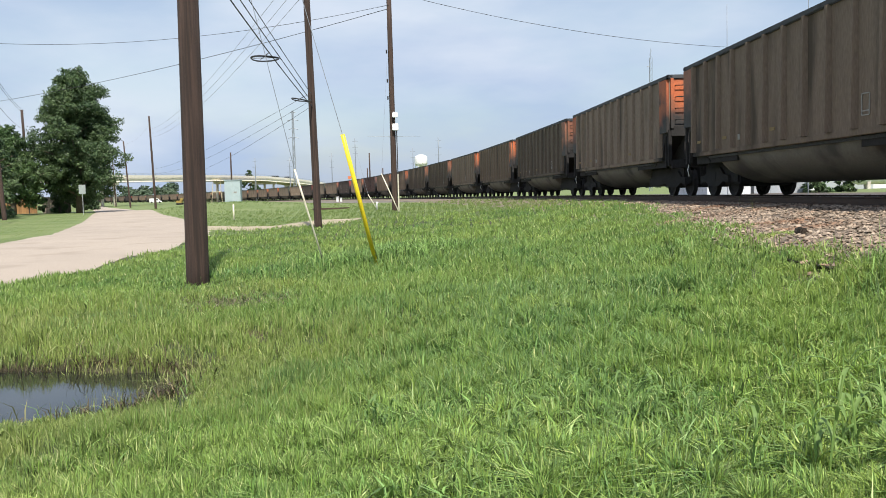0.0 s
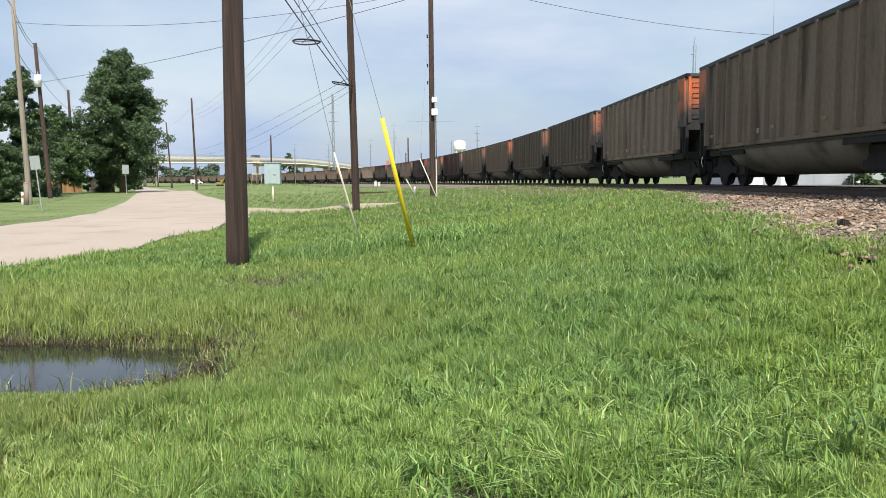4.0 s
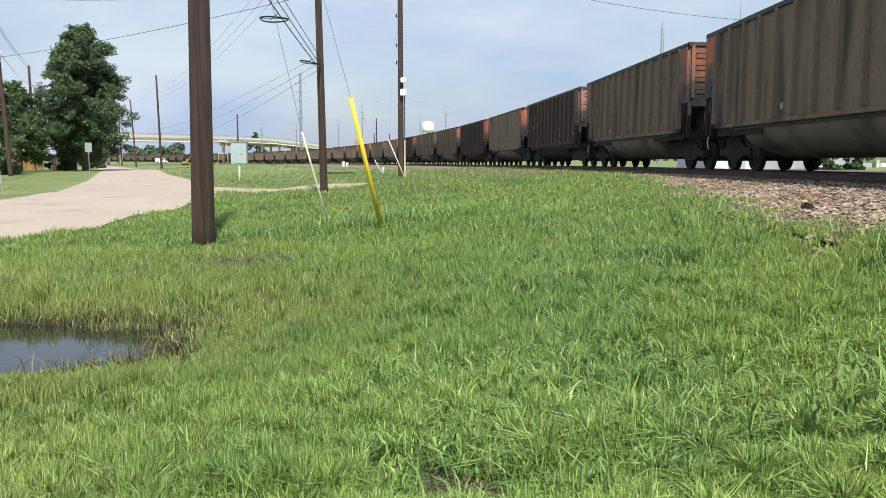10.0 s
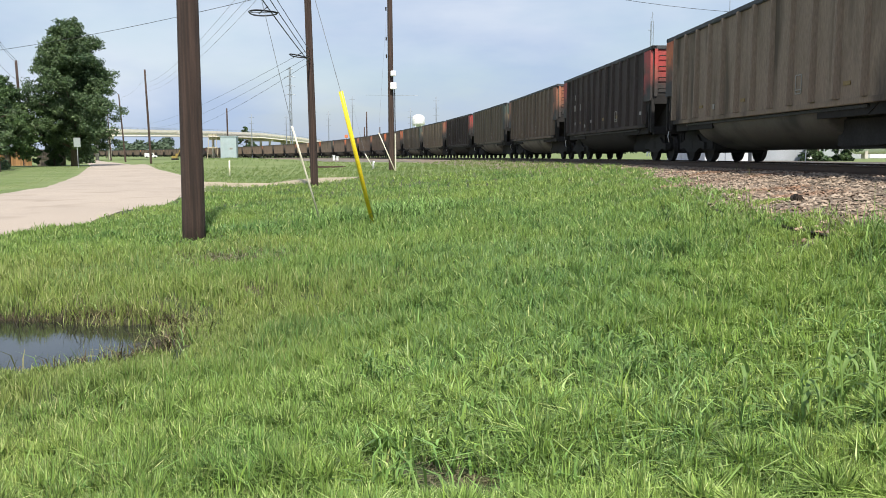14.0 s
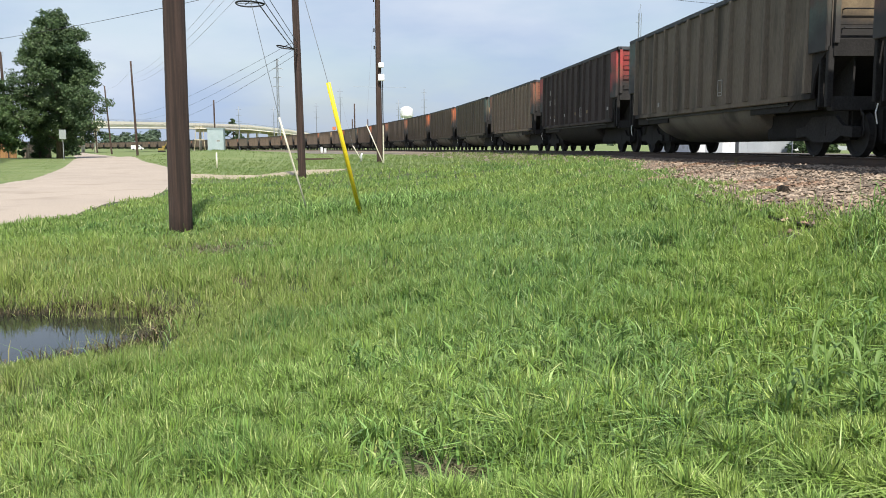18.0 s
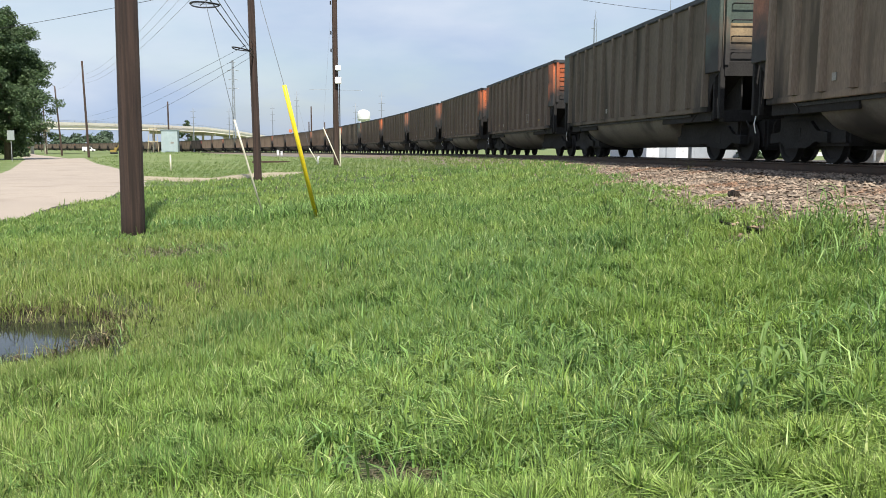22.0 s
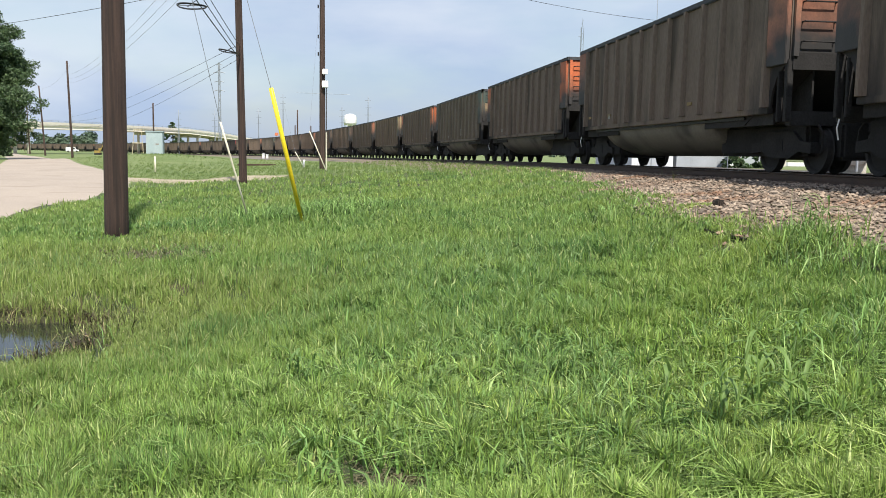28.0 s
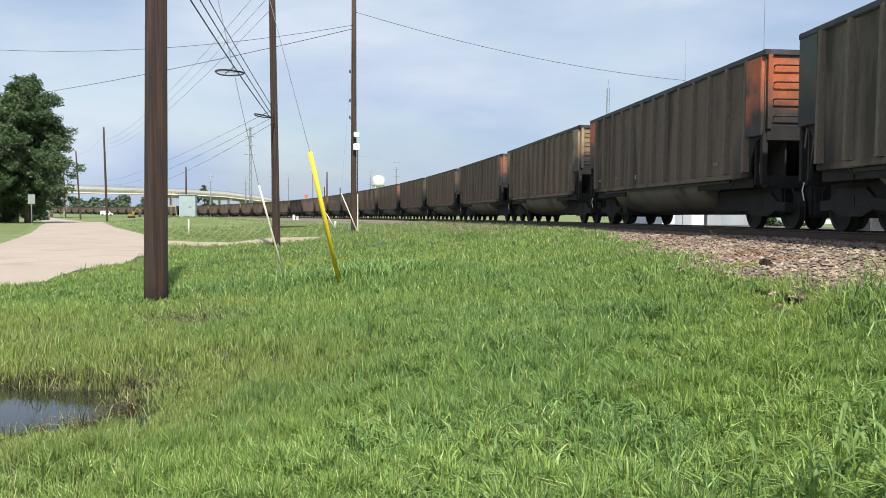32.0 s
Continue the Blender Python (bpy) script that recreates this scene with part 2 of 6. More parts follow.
M = {
    "pole": mat("creosoted_pine", (0.030, 0.018, 0.0145), (0.092, 0.057, 0.044), 2.6, 0.85, 0, 1.0, 40, (9, 9, 0.28), vary=0.15, dirt=(0.03, 0.02, 0.015), dirt_amount=0.3),
    "pole_grey": mat("weathered_grey_pine", (0.20, 0.17, 0.14), (0.30, 0.26, 0.21), 2.0, 0.9, 0, 0.6, 40, (6, 6, 0.4), vary=0.1),
    "wire": mat("black_cable", (0.02, 0.02, 0.022), (0.035, 0.035, 0.04), 5, 0.6, 0, 0),
    "wire_pale": mat("weathered_aluminium_wire", (0.20, 0.22, 0.25), (0.28, 0.3, 0.33), 5, 0.5, 0.3, 0),
    "yellow": mat("yellow_plastic", (0.86, 0.66, 0.025), (0.90, 0.72, 0.05), 3, 0.45, 0, 0.05, dirt=(0.62, 0.46, 0.06), dirt_amount=0.08),
    "cream": mat("faded_cream_plastic", (0.62, 0.58, 0.44), (0.72, 0.69, 0.58), 3, 0.5, 0, 0.1, dirt=(0.35, 0.32, 0.22), dirt_amount=0.3),
    "white": mat("white_enamel", (0.74, 0.75, 0.76), (0.8, 0.8, 0.8), 3, 0.5, 0, 0.05, dirt=(0.5, 0.48, 0.45), dirt_amount=0.15),
    "galv": mat("galvanised_steel", (0.34, 0.36, 0.38), (0.45, 0.47, 0.49), 9, 0.5, 0.6, 0.1),
    "bungalow": mat("pale_blue_grey_steel", (0.34, 0.42, 0.44), (0.40, 0.48, 0.50), 2, 0.5, 0.1, 0.05, dirt=(0.4, 0.45, 0.46), dirt_amount=0.2),
    "road": mat("worn_concrete_road", (0.335, 0.279, 0.228), (0.405, 0.339, 0.278), 0.22, 0.9, 0, 0.2, 40, world_space=True, dirt=(0.30, 0.25, 0.20), dirt_amount=0.22, dirt_scale=0.5),
    "dirt": mat("pale_dirt_track", (0.30, 0.25, 0.17), (0.40, 0.34, 0.24), 0.8, 0.95, 0, 0.8, 20, world_space=True),
    # thatch colours sit extra dark, standing for the shade between blades
    "soil": mat("shaded_thatch_and_turf", (0.028, 0.042, 0.014), (0.052, 0.072, 0.024), 0.7, 0.95, 0, 0.9, 30, world_space=True, dirt=(0.085, 0.056, 0.032), dirt_amount=0.3, dirt_scale=2.2, turf=((0.115, 0.165, 0.046), (0.175, 0.21, 0.078)), mud=(-5.3, 8.2, 2.5, 1.1)),
    # coal-dark gravel whose colour also holds the shade beneath the train
    "yard": mat("coal_and_shade_gravel", (0.065, 0.054, 0.046), (0.11, 0.092, 0.078), 0.8, 0.95, 0, 0.8, 20, world_space=True),
    "gravel": mat("grey_brown_gravel", (0.15, 0.115, 0.085), (0.25, 0.20, 0.155), 1.2, 0.95, 0, 1.0, 26, world_space=True, dirt=(0.15, 0.12, 0.095), dirt_amount=0.3, dirt_scale=0.9),
    "apron": mat("grey_yard_gravel", (0.135, 0.118, 0.098), (0.205, 0.182, 0.152), 0.6, 0.95, 0, 0.9, 22, world_space=True, dirt=(0.09, 0.085, 0.05), dirt_amount=0.3, dirt_scale=0.5),
    "stone": mat("tan_and_grey_ballast", (0.205, 0.150, 0.107), (0.325, 0.262, 0.203), 3.0, 0.9, 0, 0.4, 20, island=0.62, world_space=True, dirt=(0.20, 0.115, 0.07), dirt_amount=0.32, dirt_scale=0.7),
    "rail": mat("rusty_rail_steel", (0.060, 0.038, 0.028), (0.10, 0.065, 0.045), 4, 0.7, 0.3, 0.3),
    "rail_top": mat("polished_rail_head", (0.30, 0.29, 0.28), (0.42, 0.41, 0.40), 8, 0.3, 0.9, 0),
    "tie": mat("oiled_timber_tie", (0.035, 0.027, 0.022), (0.07, 0.055, 0.043), 2, 0.9, 0, 0.7, 30, vary=0.3),
    "concrete": mat("pale_concrete", (0.50, 0.46, 0.40), (0.60, 0.56, 0.50), 0.5, 0.85, 0, 0.2, 8, dirt=(0.36, 0.33, 0.28), dirt_amount=0.25, dirt_scale=0.4),
    "girder": mat("cream_girder", (0.78, 0.71, 0.60), (0.84, 0.78, 0.68), 0.5, 0.7, 0, 0.1, dirt=(0.62, 0.54, 0.44), dirt_amount=0.15),
    "deck_dark": mat("shaded_soffit", (0.22, 0.21, 0.20), (0.30, 0.29, 0.27), 0.5, 0.9, 0, 0.1),
    "bark": mat("grey_bark", (0.07, 0.055, 0.04), (0.13, 0.105, 0.08), 3, 0.95, 0, 1.0, 14, (3, 3, 0.6)),
    "leaf_far": mat("hazy_leaf", (0.05, 0.085, 0.05), (0.085, 0.12, 0.07), 0.1, 0.8, 0, 0, island=0.3),
    "fence": mat("orange_cedar_board", (0.24, 0.125, 0.05), (0.33, 0.18, 0.075), 2, 0.8, 0, 0.4, 30, (6, 6, 0.5), vary=0.25),
    "fence_grey": mat("grey_cedar_board", (0.22, 0.17, 0.13), (0.30, 0.24, 0.19), 2, 0.85, 0, 0.4, 30, (6, 6, 0.5), vary=0.25),
    "sign_back": mat("bare_aluminium_sign", (0.30, 0.34, 0.33), (0.37, 0.41, 0.40), 4, 0.5, 0.3, 0.05),
    "shed": mat("white_corrugated_steel", (0.70, 0.72, 0.74), (0.78, 0.79, 0.80), 0.4, 0.5, 0.1, 0.05, dirt=(0.5, 0.5, 0.48), dirt_amount=0.2),
    "shed_grey": mat("grey_corrugated_steel", (0.38, 0.41, 0.44), (0.46, 0.49, 0.52), 0.4, 0.5, 0.2, 0.05),
    "roof": mat("dull_metal_roof", (0.33, 0.34, 0.35), (0.42, 0.43, 0.44), 0.5, 0.6, 0.3, 0.1),
    "lattice": mat("far_lattice_steel", (0.22, 0.25, 0.285), (0.28, 0.31, 0.345), 1, 0.6, 0.3, 0),
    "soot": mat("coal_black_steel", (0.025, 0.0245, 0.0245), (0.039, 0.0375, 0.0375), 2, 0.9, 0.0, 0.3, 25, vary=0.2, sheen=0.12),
    "coal": mat("loose_coal", (0.012, 0.012, 0.013), (0.03, 0.03, 0.03), 6, 0.7, 0, 1.0, 12),
    "wheel": mat("worn_wheel_steel", (0.028, 0.027, 0.027), (0.045, 0.043, 0.042), 4, 0.85, 0.0, 0.2, sheen=0.15),
    "tub": mat("dusty_steel_tub", (0.11, 0.10, 0.088), (0.15, 0.138, 0.12), 1.0, 0.75, 0.1, 0.2, 20, dirt=(0.05, 0.046, 0.042), dirt_amount=0.4, dirt_scale=0.8, vary=0.25),
    "chord": mat("dusty_blue_grey_steel", (0.045, 0.049, 0.055), (0.085, 0.09, 0.098), 1.5, 0.75, 0.1, 0.2, dirt=(0.04, 0.04, 0.042), dirt_amount=0.4, vary=0.2),
    "vehicle_white": mat("white_vehicle_paint", (0.72, 0.73, 0.74), (0.78, 0.78, 0.78), 2, 0.3, 0, 0),
    "glass_dark": mat("dark_vehicle_glass", (0.02, 0.024, 0.028), (0.03, 0.034, 0.04), 2, 0.1, 0, 0),
    "machine": mat("yellow_machine_paint", (0.27, 0.19, 0.05), (0.34, 0.25, 0.07), 2, 0.5, 0, 0.05),
    "machine_grey": mat("dark_grey_vehicle_paint", (0.05, 0.052, 0.058), (0.07, 0.072, 0.078), 2, 0.35, 0, 0),
    "red_sign": mat("orange_red_sign", (0.55, 0.16, 0.08), (0.6, 0.2, 0.10), 3, 0.5, 0, 0),
}
for key, a, b in (("side", (0.160, 0.124, 0.094), (0.218, 0.172, 0.134)), ("side_dark", (0.052, 0.043, 0.041), (0.080, 0.067, 0.062)),
                  ("side_maroon", (0.064, 0.044, 0.041), (0.090, 0.063, 0.057)), ("side_pale", (0.205, 0.164, 0.126), (0.276, 0.222, 0.174)), ("side_deep", (0.108, 0.088, 0.070), (0.150, 0.126, 0.102)),
                  ("side_grey", (0.138, 0.110, 0.088), (0.190, 0.154, 0.124)), ("side_green", (0.134, 0.114, 0.090), (0.184, 0.158, 0.126))):
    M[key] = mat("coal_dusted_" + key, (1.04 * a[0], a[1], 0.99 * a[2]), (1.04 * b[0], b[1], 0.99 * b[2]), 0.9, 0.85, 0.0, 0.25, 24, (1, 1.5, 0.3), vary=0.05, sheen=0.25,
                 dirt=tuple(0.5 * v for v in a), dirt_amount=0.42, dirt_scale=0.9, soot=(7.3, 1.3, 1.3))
for key, a, b in (("orange", (0.44, 0.105, 0.035), (0.56, 0.165, 0.065)), ("red", (0.30, 0.04, 0.036), (0.38, 0.065, 0.055)), ("pink", (0.27, 0.125, 0.115), (0.36, 0.19, 0.175)),
                  ("green", (0.052, 0.078, 0.064), (0.085, 0.11, 0.09)), ("rust", (0.25, 0.092, 0.05), (0.34, 0.145, 0.085)),
                  ("brown", (0.072, 0.053, 0.042), (0.10, 0.078, 0.062)), ("tan", (0.30, 0.215, 0.12), (0.38, 0.285, 0.165))):
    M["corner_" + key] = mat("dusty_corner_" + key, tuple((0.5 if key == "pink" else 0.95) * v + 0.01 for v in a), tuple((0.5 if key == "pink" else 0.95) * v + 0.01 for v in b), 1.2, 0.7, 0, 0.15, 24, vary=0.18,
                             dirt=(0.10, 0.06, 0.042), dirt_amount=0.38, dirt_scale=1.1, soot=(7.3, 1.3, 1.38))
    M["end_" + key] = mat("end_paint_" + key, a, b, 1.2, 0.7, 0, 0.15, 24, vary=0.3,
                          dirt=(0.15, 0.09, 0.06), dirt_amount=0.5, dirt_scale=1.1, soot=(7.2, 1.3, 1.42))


def grass_mat(name, base, tip, dry, spread=(0.34, 1.8), scales=(0.28, 1.8)):
    """Blades: three greens spread by patch, by tuft and by blade, with a little light through them."""
    m = bpy.data.materials.new(name)
    m.use_nodes = True
    n, l = m.node_tree.nodes, m.node_tree.links
    p = n["Principled BSDF"]
    geo = n.new("ShaderNodeNewGeometry")
    pos = geo.outputs["Position"]
    big, small = n.new("ShaderNodeTexNoise"), n.new("ShaderNodeTexNoise")
    for t, s in zip((big, small), scales):
        t.inputs["Scale"].default_value, t.inputs["Detail"].default_value = s, 3.0
        l.new(pos, t.inputs["Vector"])

    def mixc(f, ca, cb, lo=0.0, hi=1.0):
        r = n.new("ShaderNodeMapRange")
        r.inputs["From Min"].default_value, r.inputs["From Max"].default_value = lo, hi
        l.new(f, r.inputs["Value"])
        x = n.new("ShaderNodeMix")
        x.data_type = "RGBA"
        l.new(r.outputs["Result"], x.inputs["Factor"])
        for key, v in (("A", ca), ("B", cb)):
            if isinstance(v, tuple):
                x.inputs[key].default_value = (*v, 1)
            else:
                l.new(v, x.inputs[key])
        return x.outputs["Result"]

    c = mixc(big.outputs["Fac"], base, tip, 0.38, 0.62)
    c = mixc(small.outputs["Fac"], c, mixc(big.outputs["Fac"], tip, base, 0.35, 0.65), 0.45, 0.75)
    c = mixc(geo.outputs["Random Per Island"], c, dry, 0.88, 1.0)
    h = n.new("ShaderNodeHueSaturation")
    r = n.new("ShaderNodeMapRange")
    r.inputs["To Min"].default_value, r.inputs["To Max"].default_value = spread
    l.new(geo.outputs["Random Per Island"], r.inputs["Value"])
    l.new(r.outputs["Result"], h.inputs["Value"])
    l.new(c, h.inputs["Color"])
    l.new(h.outputs["Color"], p.inputs["Base Color"])
    p.inputs["Roughness"].default_value = 0.55
    tr = n.new("ShaderNodeBsdfTranslucent")
    l.new(h.outputs["Color"], tr.inputs["Color"])
    ms = n.new("ShaderNodeMixShader")
    ms.inputs["Fac"].default_value = 0.3
    l.new(p.outputs["BSDF"], ms.inputs[1])
    l.new(tr.outputs["BSDF"], ms.inputs[2])
    l.new(ms.outputs["Shader"], n["Material Output"].inputs["Surface"])
    return m


M["reed"] = grass_mat("dry_reed", (0.11, 0.135, 0.045), (0.20, 0.20, 0.08), (0.30, 0.26, 0.14))
for key, base, tip, dry in (("grass_lush", (0.120, 0.240, 0.076), (0.212, 0.328, 0.096), (0.33, 0.40, 0.19)), ("grass_bright", (0.165, 0.28, 0.056), (0.275, 0.37, 0.075), (0.40, 0.42, 0.17)),
                            ("grass", (0.146, 0.268, 0.070), (0.262, 0.362, 0.086), (0.37, 0.41, 0.18)), ("grass_dry", (0.190, 0.268, 0.080), (0.305, 0.368, 0.104), (0.39, 0.39, 0.19))):
    M[key] = grass_mat(key + "_blades", base, tip, dry)
    M[key + "_even"] = grass_mat(key + "_sward", base, tip, dry, (0.64, 1.36))
M["mud_stem"] = grass_mat("wet_brown_stems", (0.06, 0.047, 0.026), (0.13, 0.105, 0.055), (0.26, 0.22, 0.12))
M["weed"] = grass_mat("coarse_weed", (0.125, 0.25, 0.070), (0.215, 0.335, 0.090), (0.28, 0.37, 0.14))
M["sward"] = grass_mat("far_sward", (0.135, 0.215, 0.062), (0.22, 0.285, 0.088), (0.3, 0.33, 0.15), (0.78, 1.18), (0.12, 0.7))
M["leaf_light"] = grass_mat("light_leaf", (0.052, 0.105, 0.036), (0.120, 0.195, 0.066), (0.15, 0.21, 0.08), (0.62, 1.35), (0.22, 0.8))
M["leaf"] = grass_mat("broad_leaf", (0.046, 0.090, 0.038), (0.098, 0.152, 0.060), (0.115, 0.165, 0.064), (0.62, 1.35), (0.22, 0.8))

water = bpy.data.materials.new("still_ditch_water")
water.use_nodes = True
wp = water.node_tree.nodes["Principled BSDF"]
wp.inputs["Base Color"].default_value, wp.inputs["Roughness"].default_value = (0.02, 0.022, 0.018, 1), 0.06
wp.inputs["IOR"].default_value = 1.33
wt = water.node_tree.nodes.new("ShaderNodeTexNoise")
wt.inputs["Scale"].default_value = 9.0
wb = water.node_tree.nodes.new("ShaderNodeBump")
wb.inputs["Strength"].default_value, wb.inputs["Distance"].default_value = 0.03, 0.01
water.node_tree.links.new(wt.outputs["Fac"], wb.inputs["Height"])
water.node_tree.links.new(wb.outputs["Normal"], wp.inputs["Normal"])
M["water"] = water


# ---- mesh helpers ----
def part(name, bm, material, parent=None, label="", smooth=False):
    """Links a bmesh as one mesh object, under a thing or a part."""
    me = bpy.data.meshes.new(name)
    bm.to_mesh(me)
    bm.free()
    for key in (material if isinstance(material, (list, tuple)) else [material]):
        me.materials.append(M[key])
    if smooth:
        me.shade_smooth()
    ob = new(name, me)
    ob.parent = parent
    if label:
        ob["label"] = label
    return ob


def again(name, ob, parent, m):
    """Another part on the same mesh, at the pose m in its parent."""
    o = new(name, ob.data)
    o.parent = parent
    o.matrix_basis = m
    return o


def thing(name, label, category, m=None, group="", kind=""):
    ob = new(name)
    ob.empty_display_size = 0.2
    if m is not None:
        ob.matrix_basis = m
    return tagged(ob, label, category, group, kind)


def box(bm, lo, hi, bevel=0.0, m=None):
    lo, hi = Vector(lo), Vector(hi)
    size = hi - lo
    r = bmesh.ops.create_cube(bm, size=1.0, matrix=Matrix.Translation((lo + hi) / 2) @ Matrix.Diagonal((*size, 1)))
    if bevel:
        edges = list({e for v in r["verts"] for e in v.link_edges})
        bmesh.ops.bevel(bm, geom=edges, offset=bevel, segments=2, affect="EDGES")
    if m is not None:
        bmesh.ops.transform(bm, matrix=m, verts=r["verts"] if not bevel else bm.verts)
    return bm


def boxes(*items, bevel=0.0):
    bm = bmesh.new()
    for lo, hi in items:
        b = bmesh.new()
        box(b, lo, hi, bevel)
        me = bpy.data.meshes.new("tmp")
        b.to_mesh(me)
        b.free()
        bm.from_mesh(me)
        bpy.data.meshes.remove(me)
    return bm


def tube(points, radii, sides=8, bm=None, cap=True):
    """A round bar through points; radii one number or one a point."""
    bm = bm or bmesh.new()
    pts = [Vector(p) for p in points]
    if isinstance(radii, (int, float)):
        radii = [radii] * len(pts)
    rings, side = [], None
    for i, p in enumerate(pts):
        d = (pts[min(i + 1, len(pts) - 1)] - pts[max(i - 1, 0)]).normalized()
        if side is None:
            side = d.orthogonal().normalized()
        side = (side - d * side.dot(d)).normalized()
        up = d.cross(side)
        rings.append([bm.verts.new(p + radii[i] * (math.cos(a) * side + math.sin(a) * up)) for a in (2 * math.pi * k / sides for k in range(sides))])
    for a, b in zip(rings, rings[1:]):
        for k in range(sides):
            bm.faces.new((a[k], a[(k + 1) % sides], b[(k + 1) % sides], b[k]))
    if cap:
        bm.faces.new(list(reversed(rings[0])))
        bm.faces.new(rings[-1])
    return bm


def sweep(profile, stations, bm=None, closed=True):
    """A cross-section of (across, up) carried through stations of (place, side vector)."""
    bm = bm or bmesh.new()
    rings = []
    for place, side in stations:
        rings.append([bm.verts.new(Vector(place) + Vector(side) * u + Vector((0, 0, v))) for u, v in profile])
    n = len(profile)
    for a, b in zip(rings, rings[1:]):
        for k in range(n if closed else n - 1):
            bm.faces.new((a[k], a[(k + 1) % n], b[(k + 1) % n], b[k]))
    if closed:
        bm.faces.new(list(reversed(rings[0])))
        bm.faces.new(rings[-1])
    bmesh.ops.recalc_face_normals(bm, faces=bm.faces)
    return bm


def prism(outline, axis, lo, hi, bm=None):
    """A flat outline of 2D points pushed from lo to hi along an axis (0, 1 or 2)."""
    bm = bm or bmesh.new()

    def put(p, w):
        q = [p[0], p[1]]
        q.insert(axis, w)
        return bm.verts.new(q)
    a, b = [put(p, lo) for p in outline], [put(p, hi) for p in outline]
    n = len(outline)
    f = [bm.faces.new(a), bm.faces.new(b)] + [bm.faces.new((a[k], a[(k + 1) % n], b[(k + 1) % n], b[k])) for k in range(n)]
    bmesh.ops.recalc_face_normals(bm, faces=f)
    return bm


def bulk(name, verts, faces, material, label, category, kind="stuff", parent=None, smooth=False):
    """One mesh out of number arrays; faces is an array with one size of polygon."""
    me = bpy.data.meshes.new(name)
    verts, faces = np.asarray(verts, np.float32), np.asarray(faces, np.int32)
    k = faces.shape[1]
    me.vertices.add(len(verts))
    me.vertices.foreach_set("co", verts.ravel())
    me.loops.add(faces.size)
    me.loops.foreach_set("vertex_index", faces.ravel())
    me.polygons.add(len(faces))
    me.polygons.foreach_set("loop_start", np.arange(0, faces.size, k, dtype=np.int32))
    me.polygons.foreach_set("loop_total", np.full(len(faces), k, np.int32))
    me.update(calc_edges=True)
    me.materials.append(M[material])
    if smooth:
        me.shade_smooth()
    ob = new(name, me)
    ob.parent = parent
    if parent is None:
        tagged(ob, label, category, "", kind)
    return ob


# ---- the railway's line ----
RAIL_S = np.arange(-140.0, 900.0, 1.0)
bend = np.interp(RAIL_S, [-140, -40, 20, 60, 100, 150, 200, 260, 420, 520, 900], [1.5, 3.0, 1.4, 1.86, 0.47, 1.85, 1.27, 0.80, 0.79, 0.3, 0.0]) / 1000
turned = np.cumsum(bend)
ZERO = int(np.argmin(np.abs(RAIL_S)))
RAIL_H = radians(3.738) + turned - turned[ZERO]
RAIL_X, RAIL_Y = np.cumsum(-np.sin(RAIL_H)), np.cumsum(np.cos(RAIL_H))
RAIL_X, RAIL_Y = RAIL_X - RAIL_X[ZERO] + 8.547, RAIL_Y - RAIL_Y[ZERO] + 37.842
RAIL_Z = np.interp(RAIL_S, [-140, -60, 0, 100, 200, 300, 420, 900], [1.4, 1.4, 1.215, 0.72, 0.25, -0.17, -0.35, -0.6])


def on_track(s, left=0.0, up=0.0):
    """A place s metres along the line, so far to its left, over the rail head."""
    h = np.interp(s, RAIL_S, RAIL_H)
    return Vector((np.interp(s, RAIL_S, RAIL_X) - left * math.cos(h), np.interp(s, RAIL_S, RAIL_Y) - left * math.sin(h), np.interp(s, RAIL_S, RAIL_Z) + up))


def smooth01(t):
    t = np.clip(t, 0, 1)
    return t * t * (3 - 2 * t)


def track_side(x, y):
    """Distance to the left of the line, and the rail head's height there."""
    px, py, pz = RAIL_X[::2], RAIL_Y[::2], RAIL_Z[::2]
    x, y = np.asarray(x, float), np.asarray(y, float)
    i = np.zeros(x.shape, int)
    best = np.full(x.shape, 1e18)
    for k in range(0, len(px), 4):
        d = (x - px[k]) ** 2 + (y - py[k]) ** 2
        i, best = np.where(d < best, k, i), np.minimum(d, best)
    h = RAIL_H[::2][i]
    return -((x - px[i]) * np.cos(h) + (y - py[i]) * np.sin(h)), pz[i]


POND = (-5.30, 8.20, 2.56, 1.08)
WATER = -0.215


def pond_r(x, y):
    """Blunt oval: below 1 inside the ditch's wet end."""
    return np.power(np.abs(x - POND[0]) / POND[2], 4) + np.power(np.abs(y - POND[1] - 0.10 * np.sin(x * 2.3)) / POND[3], 4)


